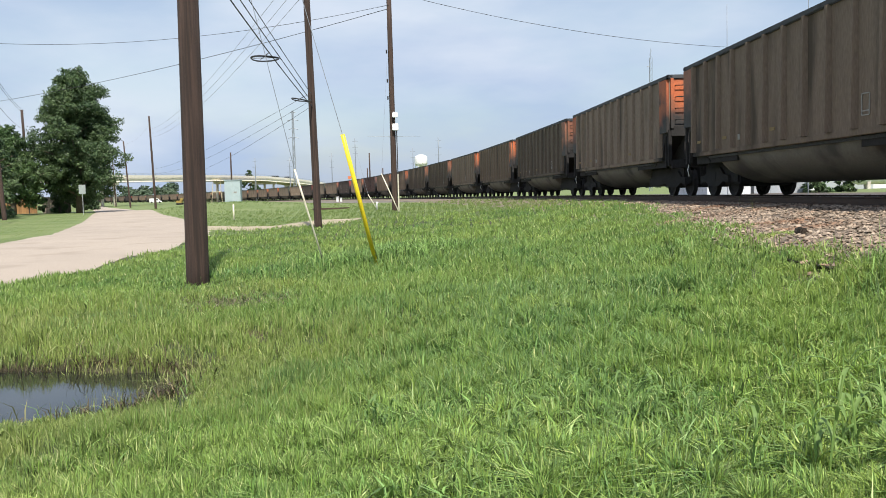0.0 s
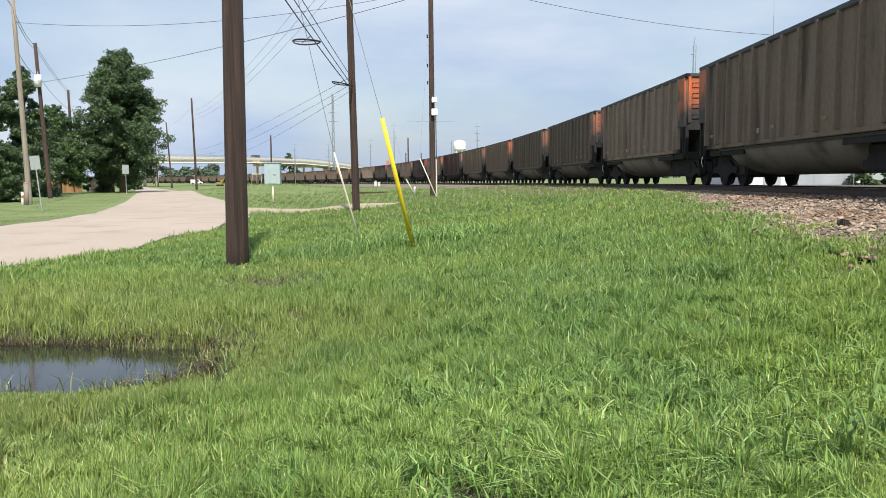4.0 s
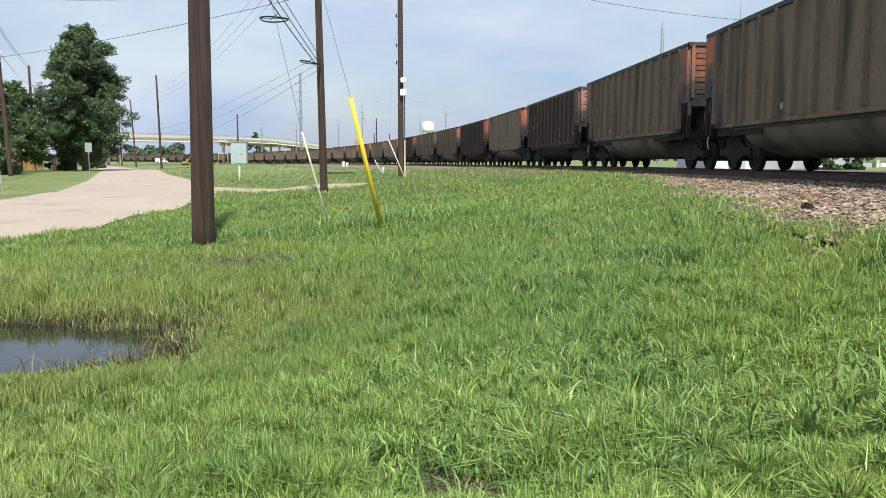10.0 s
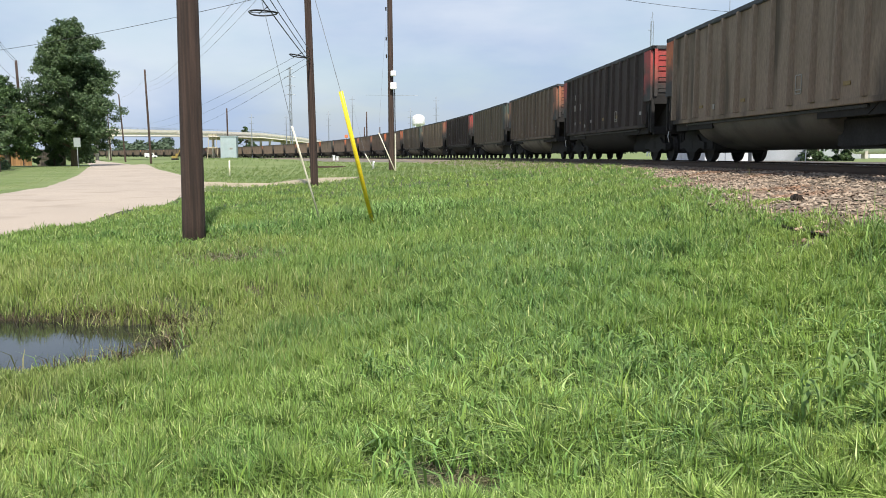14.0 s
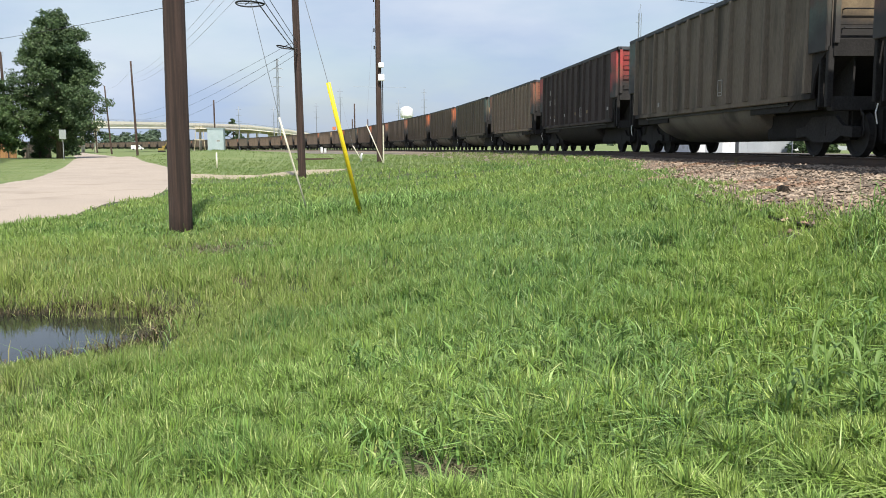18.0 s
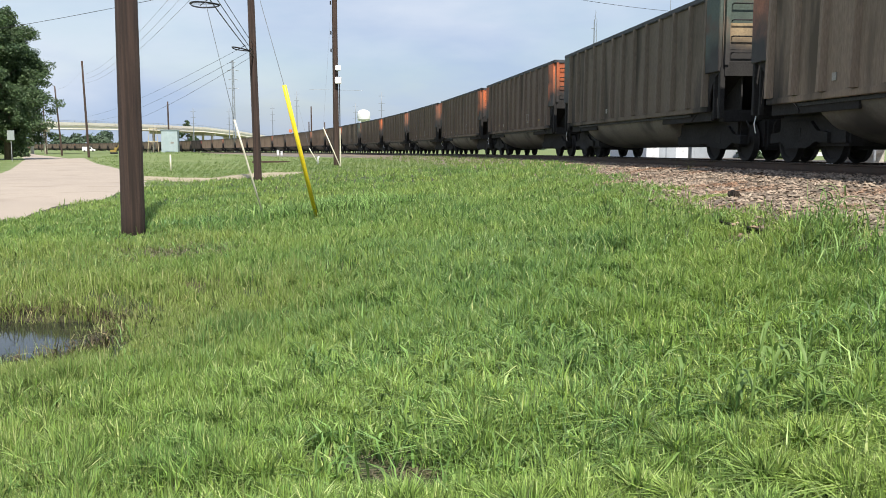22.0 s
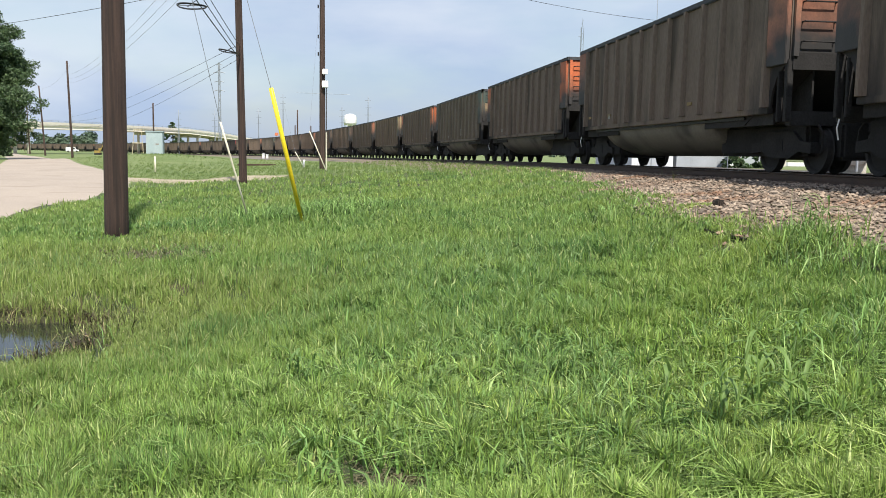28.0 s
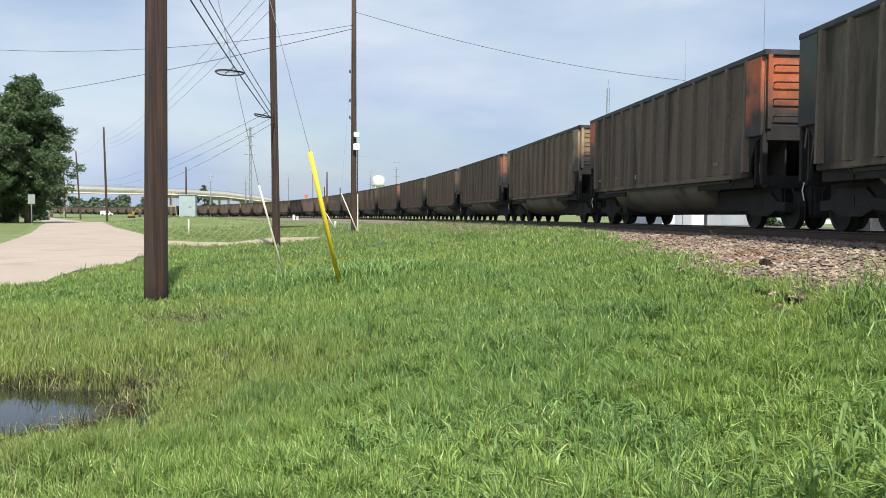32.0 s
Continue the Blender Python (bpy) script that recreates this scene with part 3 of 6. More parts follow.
def ground_z(x, y):
    x, y = np.asarray(x, float), np.asarray(y, float)
    d, rail = track_side(x, y)
    low = -0.45 * smooth01((y - 110) / 140)
    toe = np.maximum(rail - 0.50, low)
    e = np.interp(y, [0, 9, 16, 36, 52, 90], [3.2, 3.0, 2.2, 0.8, 0.42, 0.6])
    t = np.clip((16.5 - d) / (16.5 - 4.4), 0, 1)
    z = low + (toe - low) * np.power(t, e)
    z = np.where(d < -5, toe + (np.minimum(toe, low + 0.5) - toe) * smooth01((-d - 5) / 30), z)
    z = z - 0.2 * np.exp(-(((x + 4.6) / 3.8) ** 2 + ((y - 6.8) / 3.0) ** 2))
    level = np.exp(-pond_r(x, y) / 7.0)
    z = z * (1 - level) - (0.165 + 0.30 * np.exp(-np.minimum(pond_r(x, y), 6.0) ** 2)) * level
    mound = np.exp(-(((x + 24.0) / 9) ** 2 + ((y - 103) / 10) ** 2) * 0.9)
    z = z + 1.0 * mound
    return z + 0.035 * np.sin(x * 1.3 + 0.7 * np.sin(y * 0.9)) * np.cos(y * 0.8) * (np.abs(d) > 5) * (np.hypot(x, y) < 60)


def surface_z(x, y):
    """The ground, or the ballast's shoulder where that lies higher."""
    d, rail = track_side(x, y)
    bed = rail + np.interp(d, [0, 2.0, 3.4, 4.6, 5.4], [-0.19, -0.21, -0.40, -0.475, -0.62])
    return np.where((d > 0) & (d < 5.4), np.maximum(ground_z(x, y), bed), ground_z(x, y))


def gz(x, y):
    return float(ground_z(np.array([x]), np.array([y]))[0])


# ---- ground ----
def graded(lo, hi, fine, near, grow):
    """Grid lines, close together round near and wider farther off."""
    a, b = [near], [near]
    while b[-1] < hi:
        b.append(b[-1] + fine * max(1.0, abs(b[-1] - near) * grow))
    while a[-1] > lo:
        a.append(a[-1] - fine * max(1.0, abs(a[-1] - near) * grow))
    return np.array(a[:0:-1] + b)


def make_ground():
    gx, gy = graded(-3000, 3000, 0.2, -1.5, 0.2), graded(-600, 3800, 0.2, 7.0, 0.18)
    X, Y = np.meshgrid(gx, gy)
    Z = ground_z(X.ravel(), Y.ravel())
    nx, ny = len(gx), len(gy)
    i = np.arange(nx * ny).reshape(ny, nx)
    f = np.stack([i[:-1, :-1], i[:-1, 1:], i[1:, 1:], i[1:, :-1]], -1).reshape(-1, 4)
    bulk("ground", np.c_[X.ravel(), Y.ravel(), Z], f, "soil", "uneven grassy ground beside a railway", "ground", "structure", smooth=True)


make_ground()


def ribbon(name, left, right, ys, material, label, category, lift=0.03, kind="structure"):
    """A strip of paving that lies on the ground, between two edges given as x over y."""
    v, f, n = [], [], 9
    for y in ys:
        a, b = float(np.interp(y, left[0], left[1])), float(np.interp(y, right[0], right[1]))
        for k in range(n):
            x = a + (b - a) * k / (n - 1)
            wob = (0.12 * math.sin(y * 1.7) + 0.08 * math.sin(y * 4.1)) if k in (0, n - 1) else 0
            v.append((x + wob, y, gz(x, y) + lift + (0.05 * (1 - ((k - 4) / 4) ** 2) if k not in (0, n - 1) else -0.08)))
    for j in range(len(ys) - 1):
        for k in range(n - 1):
            f.append((j * n + k, j * n + k + 1, (j + 1) * n + k + 1, (j + 1) * n + k))
    return bulk(name, v, f, material, label, category, kind, smooth=True)


ROAD_R = ([-60, 14.7, 20.5, 28.5, 36.0, 45.4, 60, 75.7, 140, 273, 520], [-8.0, -8.2, -7.7, -8.3, -9.2, -11.7, -16.8, -22.9, -49.8, -106.3, -212])
ROAD_L = ([-60, 10, 33.3, 42.3, 63.8, 112, 435, 520], [-17.0, -17.3, -18.0, -19.6, -27.0, -45.0, -179, -216])
ribbon("road", ROAD_L, ROAD_R, list(np.arange(-60, 150, 1.5)) + list(np.arange(150, 500, 6)), "road",
       "pale worn concrete road bending away between grass verges", "road")
# side track off the road, over the verge towards the rails
SIDE = ([-14.0, -11.0, -8.0, -5.5, -3.5], [46.0, 44.4, 43.0, 42.2, 41.8])


def side_track():
    v, f, n = [], [], 5
    for x in np.arange(-13.6, -3.6, 0.4):
        y = float(np.interp(x, SIDE[0], SIDE[1]))
        for k in range(n):
            yy = y + (k - 2) * (1.7 + 0.25 * math.sin(x * 1.3 + k))
            v.append((x, yy, gz(x, yy) + (0.035 if k not in (0, n - 1) else -0.03)))
    rows = len(v) // n
    f = [(j * n + k, j * n + k + 1, (j + 1) * n + k + 1, (j + 1) * n + k) for j in range(rows - 1) for k in range(n - 1)]
    bulk("dirt_track", v, f, "dirt", "pale dirt track crossing the grass verge", "dirt track", "structure", smooth=True)


side_track()


# ---- pond ----
def make_pond():
    bm = bmesh.new()
    pts = []
    for k in range(40):
        a = 2 * math.pi * k / 40
        c, q = math.cos(a), math.sin(a)
        f = 1.2 / (c ** 4 + q ** 4) ** 0.25
        pts.append(bm.verts.new((POND[0] + POND[2] * f * c, POND[1] + POND[3] * f * q, WATER)))
    bm.faces.new(pts)
    return tagged(part("ditch_water", bm, "water"), "still dark ditch water among reeds, reflecting the sky", "water", kind="structure")


make_pond()


# ---- railway ----
def make_track():
    line = thing("railway_track", "curved single railway track on a raised ballast bed", "railway track", kind="structure")
    ss = list(np.arange(-120, 180, 2.0)) + list(np.arange(180, 840, 8.0))
    st = [(on_track(s), on_track(s, -1) - on_track(s)) for s in ss]
    st = [(p, Vector((d.x, d.y, 0)).normalized()) for p, d in st]
    part("ballast_bed", sweep([(-5.4, -0.62), (-4.6, -0.475), (-3.4, -0.40), (-2.0, -0.21), (-0.2, -0.19), (2.0, -0.21), (3.4, -0.45), (4.8, -0.9), (0, -1.6)], st), "gravel", line, "grey-brown gravel shoulder", smooth=True)
    # dark strip: spilt coal plus the train's shade, put into the colour
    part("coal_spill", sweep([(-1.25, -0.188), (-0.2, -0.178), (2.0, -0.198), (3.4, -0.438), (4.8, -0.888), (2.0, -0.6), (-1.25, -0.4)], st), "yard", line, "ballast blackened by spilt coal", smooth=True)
    for x in (-0.755, 0.755):
        prof = [(x + u, v) for u, v in ((-0.07, -0.185), (0.07, -0.185), (0.07, -0.17), (0.012, -0.145), (0.012, -0.04), (0.036, -0.03), (0.036, -0.004), (-0.036, -0.004), (-0.036, -0.03), (-0.012, -0.04), (-0.012, -0.145), (-0.07, -0.17))]
        r = part("rail", sweep(prof, st), "rail", line, "rusty steel rail with a worn bright head")
        part("rail_head", sweep([(x - 0.034, -0.003), (x + 0.034, -0.003), (x + 0.03, 0.0), (x - 0.03, 0.0)], st), "rail_top", r, "bright running surface")
    b = boxes(((-1.3, -0.115, -0.17), (1.3, 0.115, 0.0)), bevel=0.012)
    first = None
    for k in range(290):
        s = -34 + k * 0.56
        h = float(np.interp(s, RAIL_S, RAIL_H))
        m = Matrix.Translation(on_track(s, 0, -0.18)) @ Euler((0, 0, h + random.uniform(-0.01, 0.01))).to_matrix().to_4x4()
        if first is None:
            first = part("tie", b, "tie", line)
            first.matrix_basis = m
        else:
            again("tie", first, line, m)
    return line


make_track()


# ---- coal train ----
def make_car(paint, side, detail=True, label=""):
    car = thing("coal_car", label, "railway car", group="cars of the coal train")
    RIBS = [(-6.36 + 1.06 * k) for k in range(13)]
    top, sill, cut = 3.85, 1.27, 2.08
    half = [(7.2, cut), (6.98, cut - 0.03), (6.74, cut - 0.2), (6.58, cut - 0.48), (6.5, sill)]
    outline = [(-y, z) for y, z in half] + half[::-1] + [(7.2, top), (-7.2, top)]
    rib = None
    for sx in (-1, 1):
        x = 1.53 * sx
        panel = part("side_panel", prism(outline, 0, x - 0.025, x + 0.025), side, car)
        prof = [(-0.10, 0.0), (-0.05, 0.11), (0.05, 0.11), (0.10, 0.0)]
        if detail:
            for y in RIBS:
                if rib is None:
                    bm = bmesh.new()
                    lo = [bm.verts.new((u, -v * 1.15, sill + 0.04)) for u, v in prof]
                    hi = [bm.verts.new((u, -v * 0.8, top)) for u, v in prof]
                    for k in range(3):
                        bm.faces.new((lo[k], lo[k + 1], hi[k + 1], hi[k]))
                    bm.faces.new(lo)
                    bm.faces.new(list(reversed(hi)))
                    bmesh.ops.recalc_face_normals(bm, faces=bm.faces)
                    rib = part("rib", bm, side, panel)
                    o = rib
                else:
                    o = again("rib", rib, panel, Matrix())
                o.matrix_basis = pose(x + 0.025 * sx, y, 0, 0, 0, -90 if sx < 0 else 90)
        else:
            part("ribs", boxes(*[((x + 0.01 * sx - 0.07, y - 0.07, sill), (x + 0.01 * sx + 0.07, y + 0.07, top)) for y in RIBS]), side, panel)
        part("top_chord", boxes(((x - 0.09, -7.28, top - 0.02), (x + 0.09, 7.28, top + 0.11)), bevel=0.02), "chord", car, "dusty blue-grey top rail")
        part("side_sill", boxes(((x - 0.06, -6.5, sill - 0.09), (x + 0.06, 6.5, sill + 0.03)), bevel=0.012), side, car)
        for e in (-1, 1):
            if detail:
                part("corner_patch", boxes(((min(x + 0.02 * sx, x + 0.115 * sx), min(e * 6.43, e * 7.18), 2.09), (max(x + 0.02 * sx, x + 0.115 * sx), max(e * 6.43, e * 7.18), top - 0.03)), bevel=0.012), paint.replace("end", "corner"), panel, "painted corner panel, dulled by dust")
            part("corner_post", boxes(((x - 0.06, e * 7.15 - 0.06, 1.0), (x + 0.06, e * 7.15 + 0.06, cut + 0.1)), bevel=0.01), "soot", car)
            if detail:
                part("inner_post", boxes(((x - 0.05, e * 6.84 - 0.04, 1.0), (x + 0.05, e * 6.84 + 0.04, cut - 0.1)), bevel=0.01), "soot", car)
    for e in (-1, 1):
        end = part("end_panel", boxes(((-1.5, e * 7.2 - 0.03, cut), (1.5, e * 7.2 + 0.03, top))), paint, car, "painted end sheet, sooty along its foot")
        part("end_chord", boxes(((-1.62, e * 7.2 - 0.08, top - 0.02), (1.62, e * 7.2 + 0.08, top + 0.115)), bevel=0.02), "chord", car)
        if detail:
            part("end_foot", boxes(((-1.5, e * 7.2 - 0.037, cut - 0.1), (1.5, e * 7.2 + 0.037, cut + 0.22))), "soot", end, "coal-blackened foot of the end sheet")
            if paint == "end_green":
                part("end_band", boxes(((-1.41, e * 7.2 - 0.035, cut + 0.5), (1.41, e * 7.2 + 0.035, cut + 1.1))), "end_tan", end, "dusty tan band across the end sheet")
            for sx in (-1, 1):
                part("end_stile", boxes(((sx * 1.47 - 0.05, e * 7.25 - 0.03, cut + 0.15), (sx * 1.47 + 0.05, e * 7.25 + 0.03, top))), paint, end)
                for k in range(4):
                    z = cut + 0.42 + 0.37 * k
                    a, b2 = sx * 1.36, sx * 0.72
                    part("grab_iron", tube([(a, e * 7.23, z), (a, e * 7.34, z), (b2, e * 7.34, z), (b2, e * 7.23, z)], 0.016, 5), "soot", end, "black grab iron")
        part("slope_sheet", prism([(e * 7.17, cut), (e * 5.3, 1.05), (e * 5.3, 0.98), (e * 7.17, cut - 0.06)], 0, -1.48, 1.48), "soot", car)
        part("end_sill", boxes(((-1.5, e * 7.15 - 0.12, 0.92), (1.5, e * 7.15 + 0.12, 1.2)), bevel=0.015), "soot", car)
        part("coupler", boxes(((-0.12, min(e * 7.1, e * 8.06), 0.78), (0.12, max(e * 7.1, e * 8.06), 0.98)), bevel=0.03), "soot", car)
        if detail:
            for sx in (-1, 1):
                part("bay_plate", boxes(((sx * 1.0 - 0.02, min(e * 5.4, e * 7.1), 1.0), (sx * 1.0 + 0.02, max(e * 5.4, e * 7.1), cut))), "soot", car)
            part("brake_hose", tube([(-0.95, e * 7.3, 0.95), (-0.95, e * 7.45, 0.8), (-0.95, e * 7.48, 0.55), (-0.95, e * 7.44, 0.42)], 0.02, 5), "soot", car, "black air hose")
            if e > 0:
                part("cut_lever", tube([(-1.52, 7.1, 0.98), (-1.55, 7.12, 0.82), (-1.5, 7.14, 0.62)], 0.013, 6), "white", car, "white-painted uncoupling lever")
    for e in (-1, 1):
        # added baffles that stop sun from the far side lighting the sill
        for sx in (-1, 1):
            part("bay_skirt", boxes(((sx * 1.43 - 0.03, min(e * 3.2, e * 6.5), 0.96), (sx * 1.43 + 0.03, max(e * 3.2, e * 6.5), 1.2)), bevel=0.01), "soot", car)
        part("brake_rigging", boxes(((-0.62, min(e * 4.5, e * 7.6), 0.27), (0.62, max(e * 4.5, e * 7.6), 1.0)), bevel=0.06), "soot", car, "black brake gear between the wheels")
        part("bolster", boxes(((-1.02, min(e * (4.3 if e > 0 else 3.2), e * 7.05), 0.34), (1.02, max(e * (4.3 if e > 0 else 3.2), e * 7.05), 1.0)), bevel=0.06), "soot", car, "black body bolster")
    part("centre_sill", boxes(((-0.32, -7.1, 0.72), (0.32, 7.1, 1.1)), bevel=0.02), "soot", car)
    part("floor", boxes(((-1.5, -5.3, 1.1), (1.5, 5.3, 1.16))), "coal", car, "coal-dusted floor")
    ring = [(1.46 * math.cos(a), 1.25 + 0.91 * math.sin(a)) for a in (math.pi + math.pi * k / 14 for k in range(15))]
    bm = bmesh.new()
    prev = None
    for y, q in ((-3.5, 0.80), (-3.44, 0.93), (-3.3, 0.985), (-3.0, 1.0), (4.3, 1.0), (4.6, 0.95), (4.75, 0.80)):
        cur = [bm.verts.new((u * (0.9 + 0.1 * q), y, 1.25 + (w - 1.25) * q)) for u, w in ring]
        if prev:
            for k in range(14):
                bm.faces.new((prev[k], prev[k + 1], cur[k + 1], cur[k]))
        else:
            bm.faces.new(cur)
        prev = cur
    bm.faces.new(list(reversed(prev)))
    bmesh.ops.recalc_face_normals(bm, faces=bm.faces)
    part("tub", bm, "tub" if side not in ("side_dark", "side_maroon") else "soot", car, "dusty rounded belly tub", smooth=True)
    # bogies
    ring_n = 24 if detail else 10
    for e in (-1, 1):
        bogie = part("bogie", boxes(((-1.1, -0.16, 0.42), (1.1, 0.16, 0.72)), bevel=0.02), "soot", car, "black three-piece bogie")
        bogie.matrix_basis = pose(0, e * 6.1, 0)
        for sx in (-1, 1):
            o = [(-1.2, 0.40), (-1.2, 0.60), (-0.8, 0.64), (-0.5, 0.84), (0.5, 0.84), (0.8, 0.64), (1.2, 0.60), (1.2, 0.40), (0.75, 0.43), (0.4, 0.30), (-0.4, 0.30), (-0.75, 0.43)]
            part("side_frame", prism(o, 0, sx * 1.0 - 0.09, sx * 1.0 + 0.09), "soot", bogie)
        for ay in (-0.89, 0.89):
            bm = tube([(-0.95, 0, 0), (0.95, 0, 0)], 0.085, 8)
            for sx in (-1, 1):
                w = sx * 0.755
                prof = [(w - sx * 0.065, 0.487), (w - sx * 0.045, 0.462), (w + sx * 0.065, 0.457), (w + sx * 0.065, 0.39), (w + sx * 0.02, 0.36), (w + sx * 0.02, 0.14), (w + sx * 0.07, 0.1), (w - sx * 0.07, 0.1), (w - sx * 0.02, 0.36), (w - sx * 0.065, 0.39)]
                rings = []
                for k in range(ring_n):
                    a = 2 * math.pi * k / ring_n
                    rings.append([bm.verts.new((u, r * math.cos(a), r * math.sin(a))) for u, r in prof])
                for k in range(ring_n):
                    p, q = rings[k], rings[(k + 1) % ring_n]
                    for j in range(len(prof)):
                        bm.faces.new((p[j], p[(j + 1) % len(prof)], q[(j + 1) % len(prof)], q[j]))
            bmesh.ops.recalc_face_normals(bm, faces=bm.faces)
            ws = part("wheelset", bm, "wheel", bogie, "pair of worn steel wheels on an axle")
            ws.matrix_basis = pose(0, ay, 0.46)
    return car


M["stencil"] = mat("faded_stencil_paint", (0.27, 0.26, 0.24), (0.34, 0.33, 0.31), 6, 0.7, 0, 0.1)
M["chalk_yellow"] = mat("dusty_yellow_strip", (0.21, 0.145, 0.055), (0.26, 0.185, 0.08), 6, 0.7, 0, 0.1)
PITCH, SPEED, FIRST = 16.15, 11.406, -9.97
CARS = list(range(-2, 60))
CAR_TYPE = {k: "rust" for k in (-2, -1, 5, 7, 11, 18, 19, 24, 27, 31, 36, 41, 47)}
CAR_TYPE.update({k: "pale" for k in (0, 3, 9)})
CAR_TYPE.update({k: "pale_rust" for k in (14,)})
CAR_TYPE.update({k: "deep" for k in (1, 4, 5)})
CAR_TYPE.update({k: "grey" for k in (16, 17, 20, 22)})
CAR_TYPE.update({k: "grey_rust" for k in (11, 18, 19, 24)})
CAR_TYPE.update({k: "brown" for k in list(range(25, 60)) if k not in CAR_TYPE})
CAR_TYPE.update({8: "faded", 10: "dark", 13: "dark", 33: "dark", 15: "green", 30: "green", 21: "green", 12: "green", 23: "tan", 38: "tan"})
CAR_LABEL = {"orange": "grey-brown coal gondola with orange ends, rolling along the track",
             "dark": "black coal gondola with red ends, rolling along the track",
             "faded": "dark maroon coal gondola with faded pink ends, rolling along the track",
             "green": "grey coal gondola with faded green ends, rolling along the track",
             "rust": "grey-brown coal gondola with dulled rust-orange ends, rolling along the track",
             "brown": "grey-brown coal gondola with dusty brown ends, rolling along the track",
             "grey": "dull grey coal gondola with bright orange ends, rolling along the track",
             "grey_rust": "dull grey coal gondola with dulled orange ends, rolling along the track",
             "pale": "dusty tan-grey coal gondola with orange ends, rolling along the track",
             "pale_rust": "dusty tan-grey coal gondola with dull orange ends, rolling along the track",
             "deep": "dark brown coal gondola with dull orange ends, rolling along the track",
             "tan": "grey-brown coal gondola with tan ends, rolling along the track"}
CAR_LOOK = {"orange": ("end_orange", "side"), "dark": ("end_red", "side_dark"), "faded": ("end_pink", "side_maroon"), "green": ("end_green", "side_green"), "tan": ("end_tan", "side"),
            "rust": ("end_rust", "side"), "brown": ("end_brown", "side"), "pale": ("end_orange", "side_pale"),
            "grey": ("end_orange", "side_grey"), "grey_rust": ("end_rust", "side_grey"), "pale_rust": ("end_rust", "side_pale"), "deep": ("end_rust", "side_deep")}


def place_car(k, t):
    s = FIRST + PITCH * (k + 0.5) - SPEED * t
    a, b = on_track(s - 6.1), on_track(s + 6.1)
    d = b - a
    return Matrix.LocRotScale((a + b) / 2, Euler((math.atan2(d.z, math.hypot(d.x, d.y)), 0, math.atan2(-d.x, d.y))), None)


def make_train():
    train, models = {}, {}
    for k in CARS:
        kind = CAR_TYPE.get(k, "orange")
        near = k <= 32
        key = (kind, near)
        if key not in models:
            train[k] = models[key] = make_car(*CAR_LOOK[kind], near, CAR_LABEL[kind])
            train[k].matrix_basis = place_car(k, 0)
        else:
            train[k] = copy_thing(models[key], place_car(k, 0))
    return train


TRAIN = make_train()


def decal(k, y, z, w, h, material, name, label):
    """A painted panel on the camera's side of a car."""
    part(name, boxes(((-1.574, y - w / 2, z - h / 2), (-1.560, y + w / 2, z + h / 2))), material, TRAIN[k], label)


for k in CARS:
    if -2 <= k <= 30 and k != 8:
        r = random.Random(k)
        if r.random() < 0.6:
            y = -5.68 + 1.06 * r.randint(2, 4)
            for a in (-0.14, 0.14):
                decal(k, y + a, 1.74, 0.025, 0.40, "stencil", "stencil_frame", "faded white stencil line")
            for a in (-0.2, -0.12, 0.2):
                decal(k, y, 1.74 + a, 0.255, 0.022, "stencil", "stencil_bar", "faded white stencil line")
        decal(k, -5.68 + 1.06 * r.randint(7, 9), 1.55, 0.14, 0.14, "stencil", "stencil_plate", "small faded white plate")
        if r.random() < 0.45:
            for q in r.sample((1, 3, 6, 9, 11), 3):
                decal(k, -5.68 + 1.06 * q, 1.60, 0.28, 0.08, "chalk_yellow", "reflector", "dusty yellow reflector strip")
# numbers and marks of the black cars, worn to bars
for k in (8, 10, 13):
    for q, z, h in ((4.62, 2.95, 0.26), (4.82, 2.95, 0.26), (3.5, 2.45, 0.28), (3.75, 2.45, 0.28), (4.58, 2.45, 0.28), (4.78, 2.45, 0.28), (4.96, 2.45, 0.28)):
        decal(k, q, z, 0.06, h, "stencil", "number_bar", "worn white number bar")
    for q, c in ((-5.83, "stencil"), (-2.65, "chalk_yellow"), (-0.53, "chalk_yellow"), (1.59, "stencil"), (3.71, "chalk_yellow"), (4.77, "stencil")):
        decal(k, q, 1.72, 0.22, 0.12, c, "reflector", "dusty reflector strip")


# ---- poles and wires ----
def utility_pole(x, y, height, base_r, top_r, material="pole", label="", lean=(0, 0), name="utility_pole"):
    z = gz(x, y)
    p = thing(name, label, "utility pole", pose(x, y, z))
    pts = [(lean[0] * q, lean[1] * q, -0.5 + (height + 0.5) * q) for q in (0, 0.06, 0.2, 0.4, 0.6, 0.8, 1)]
    part("shaft", tube(pts, [base_r + (top_r - base_r) * q for q in (0, 0.06, 0.2, 0.4, 0.6, 0.8, 1)], 20), material, p, smooth=True)
    return p


P1 = utility_pole(-4.40, 15.5, 13.4, 0.205, 0.15, "pole", "dark brown creosoted utility pole in tall grass", (0.12, 0.0))
P2 = utility_pole(-5.13, 36.0, 12.0, 0.160, 0.125, "pole", "brown leaning utility pole carrying cables, beside a dirt track", (-0.2, 0.0))
P3 = utility_pole(-2.80, 52.0, 13.6, 0.18, 0.14, "pole", "dark utility pole with white boxes, beside the railway", (0.0, 0.0))
Z3 = gz(-2.80, 52.0)
part("meter_box", boxes(((0.02, -0.42, 6.02 - Z3), (0.34, -0.2, 6.33 - Z3)), bevel=0.03), "white", P3, "white equipment box")
part("relay_box", boxes(((0.0, -0.42, 5.26 - Z3), (0.36, -0.2, 5.66 - Z3)), bevel=0.03), "white", P3, "white equipment box")
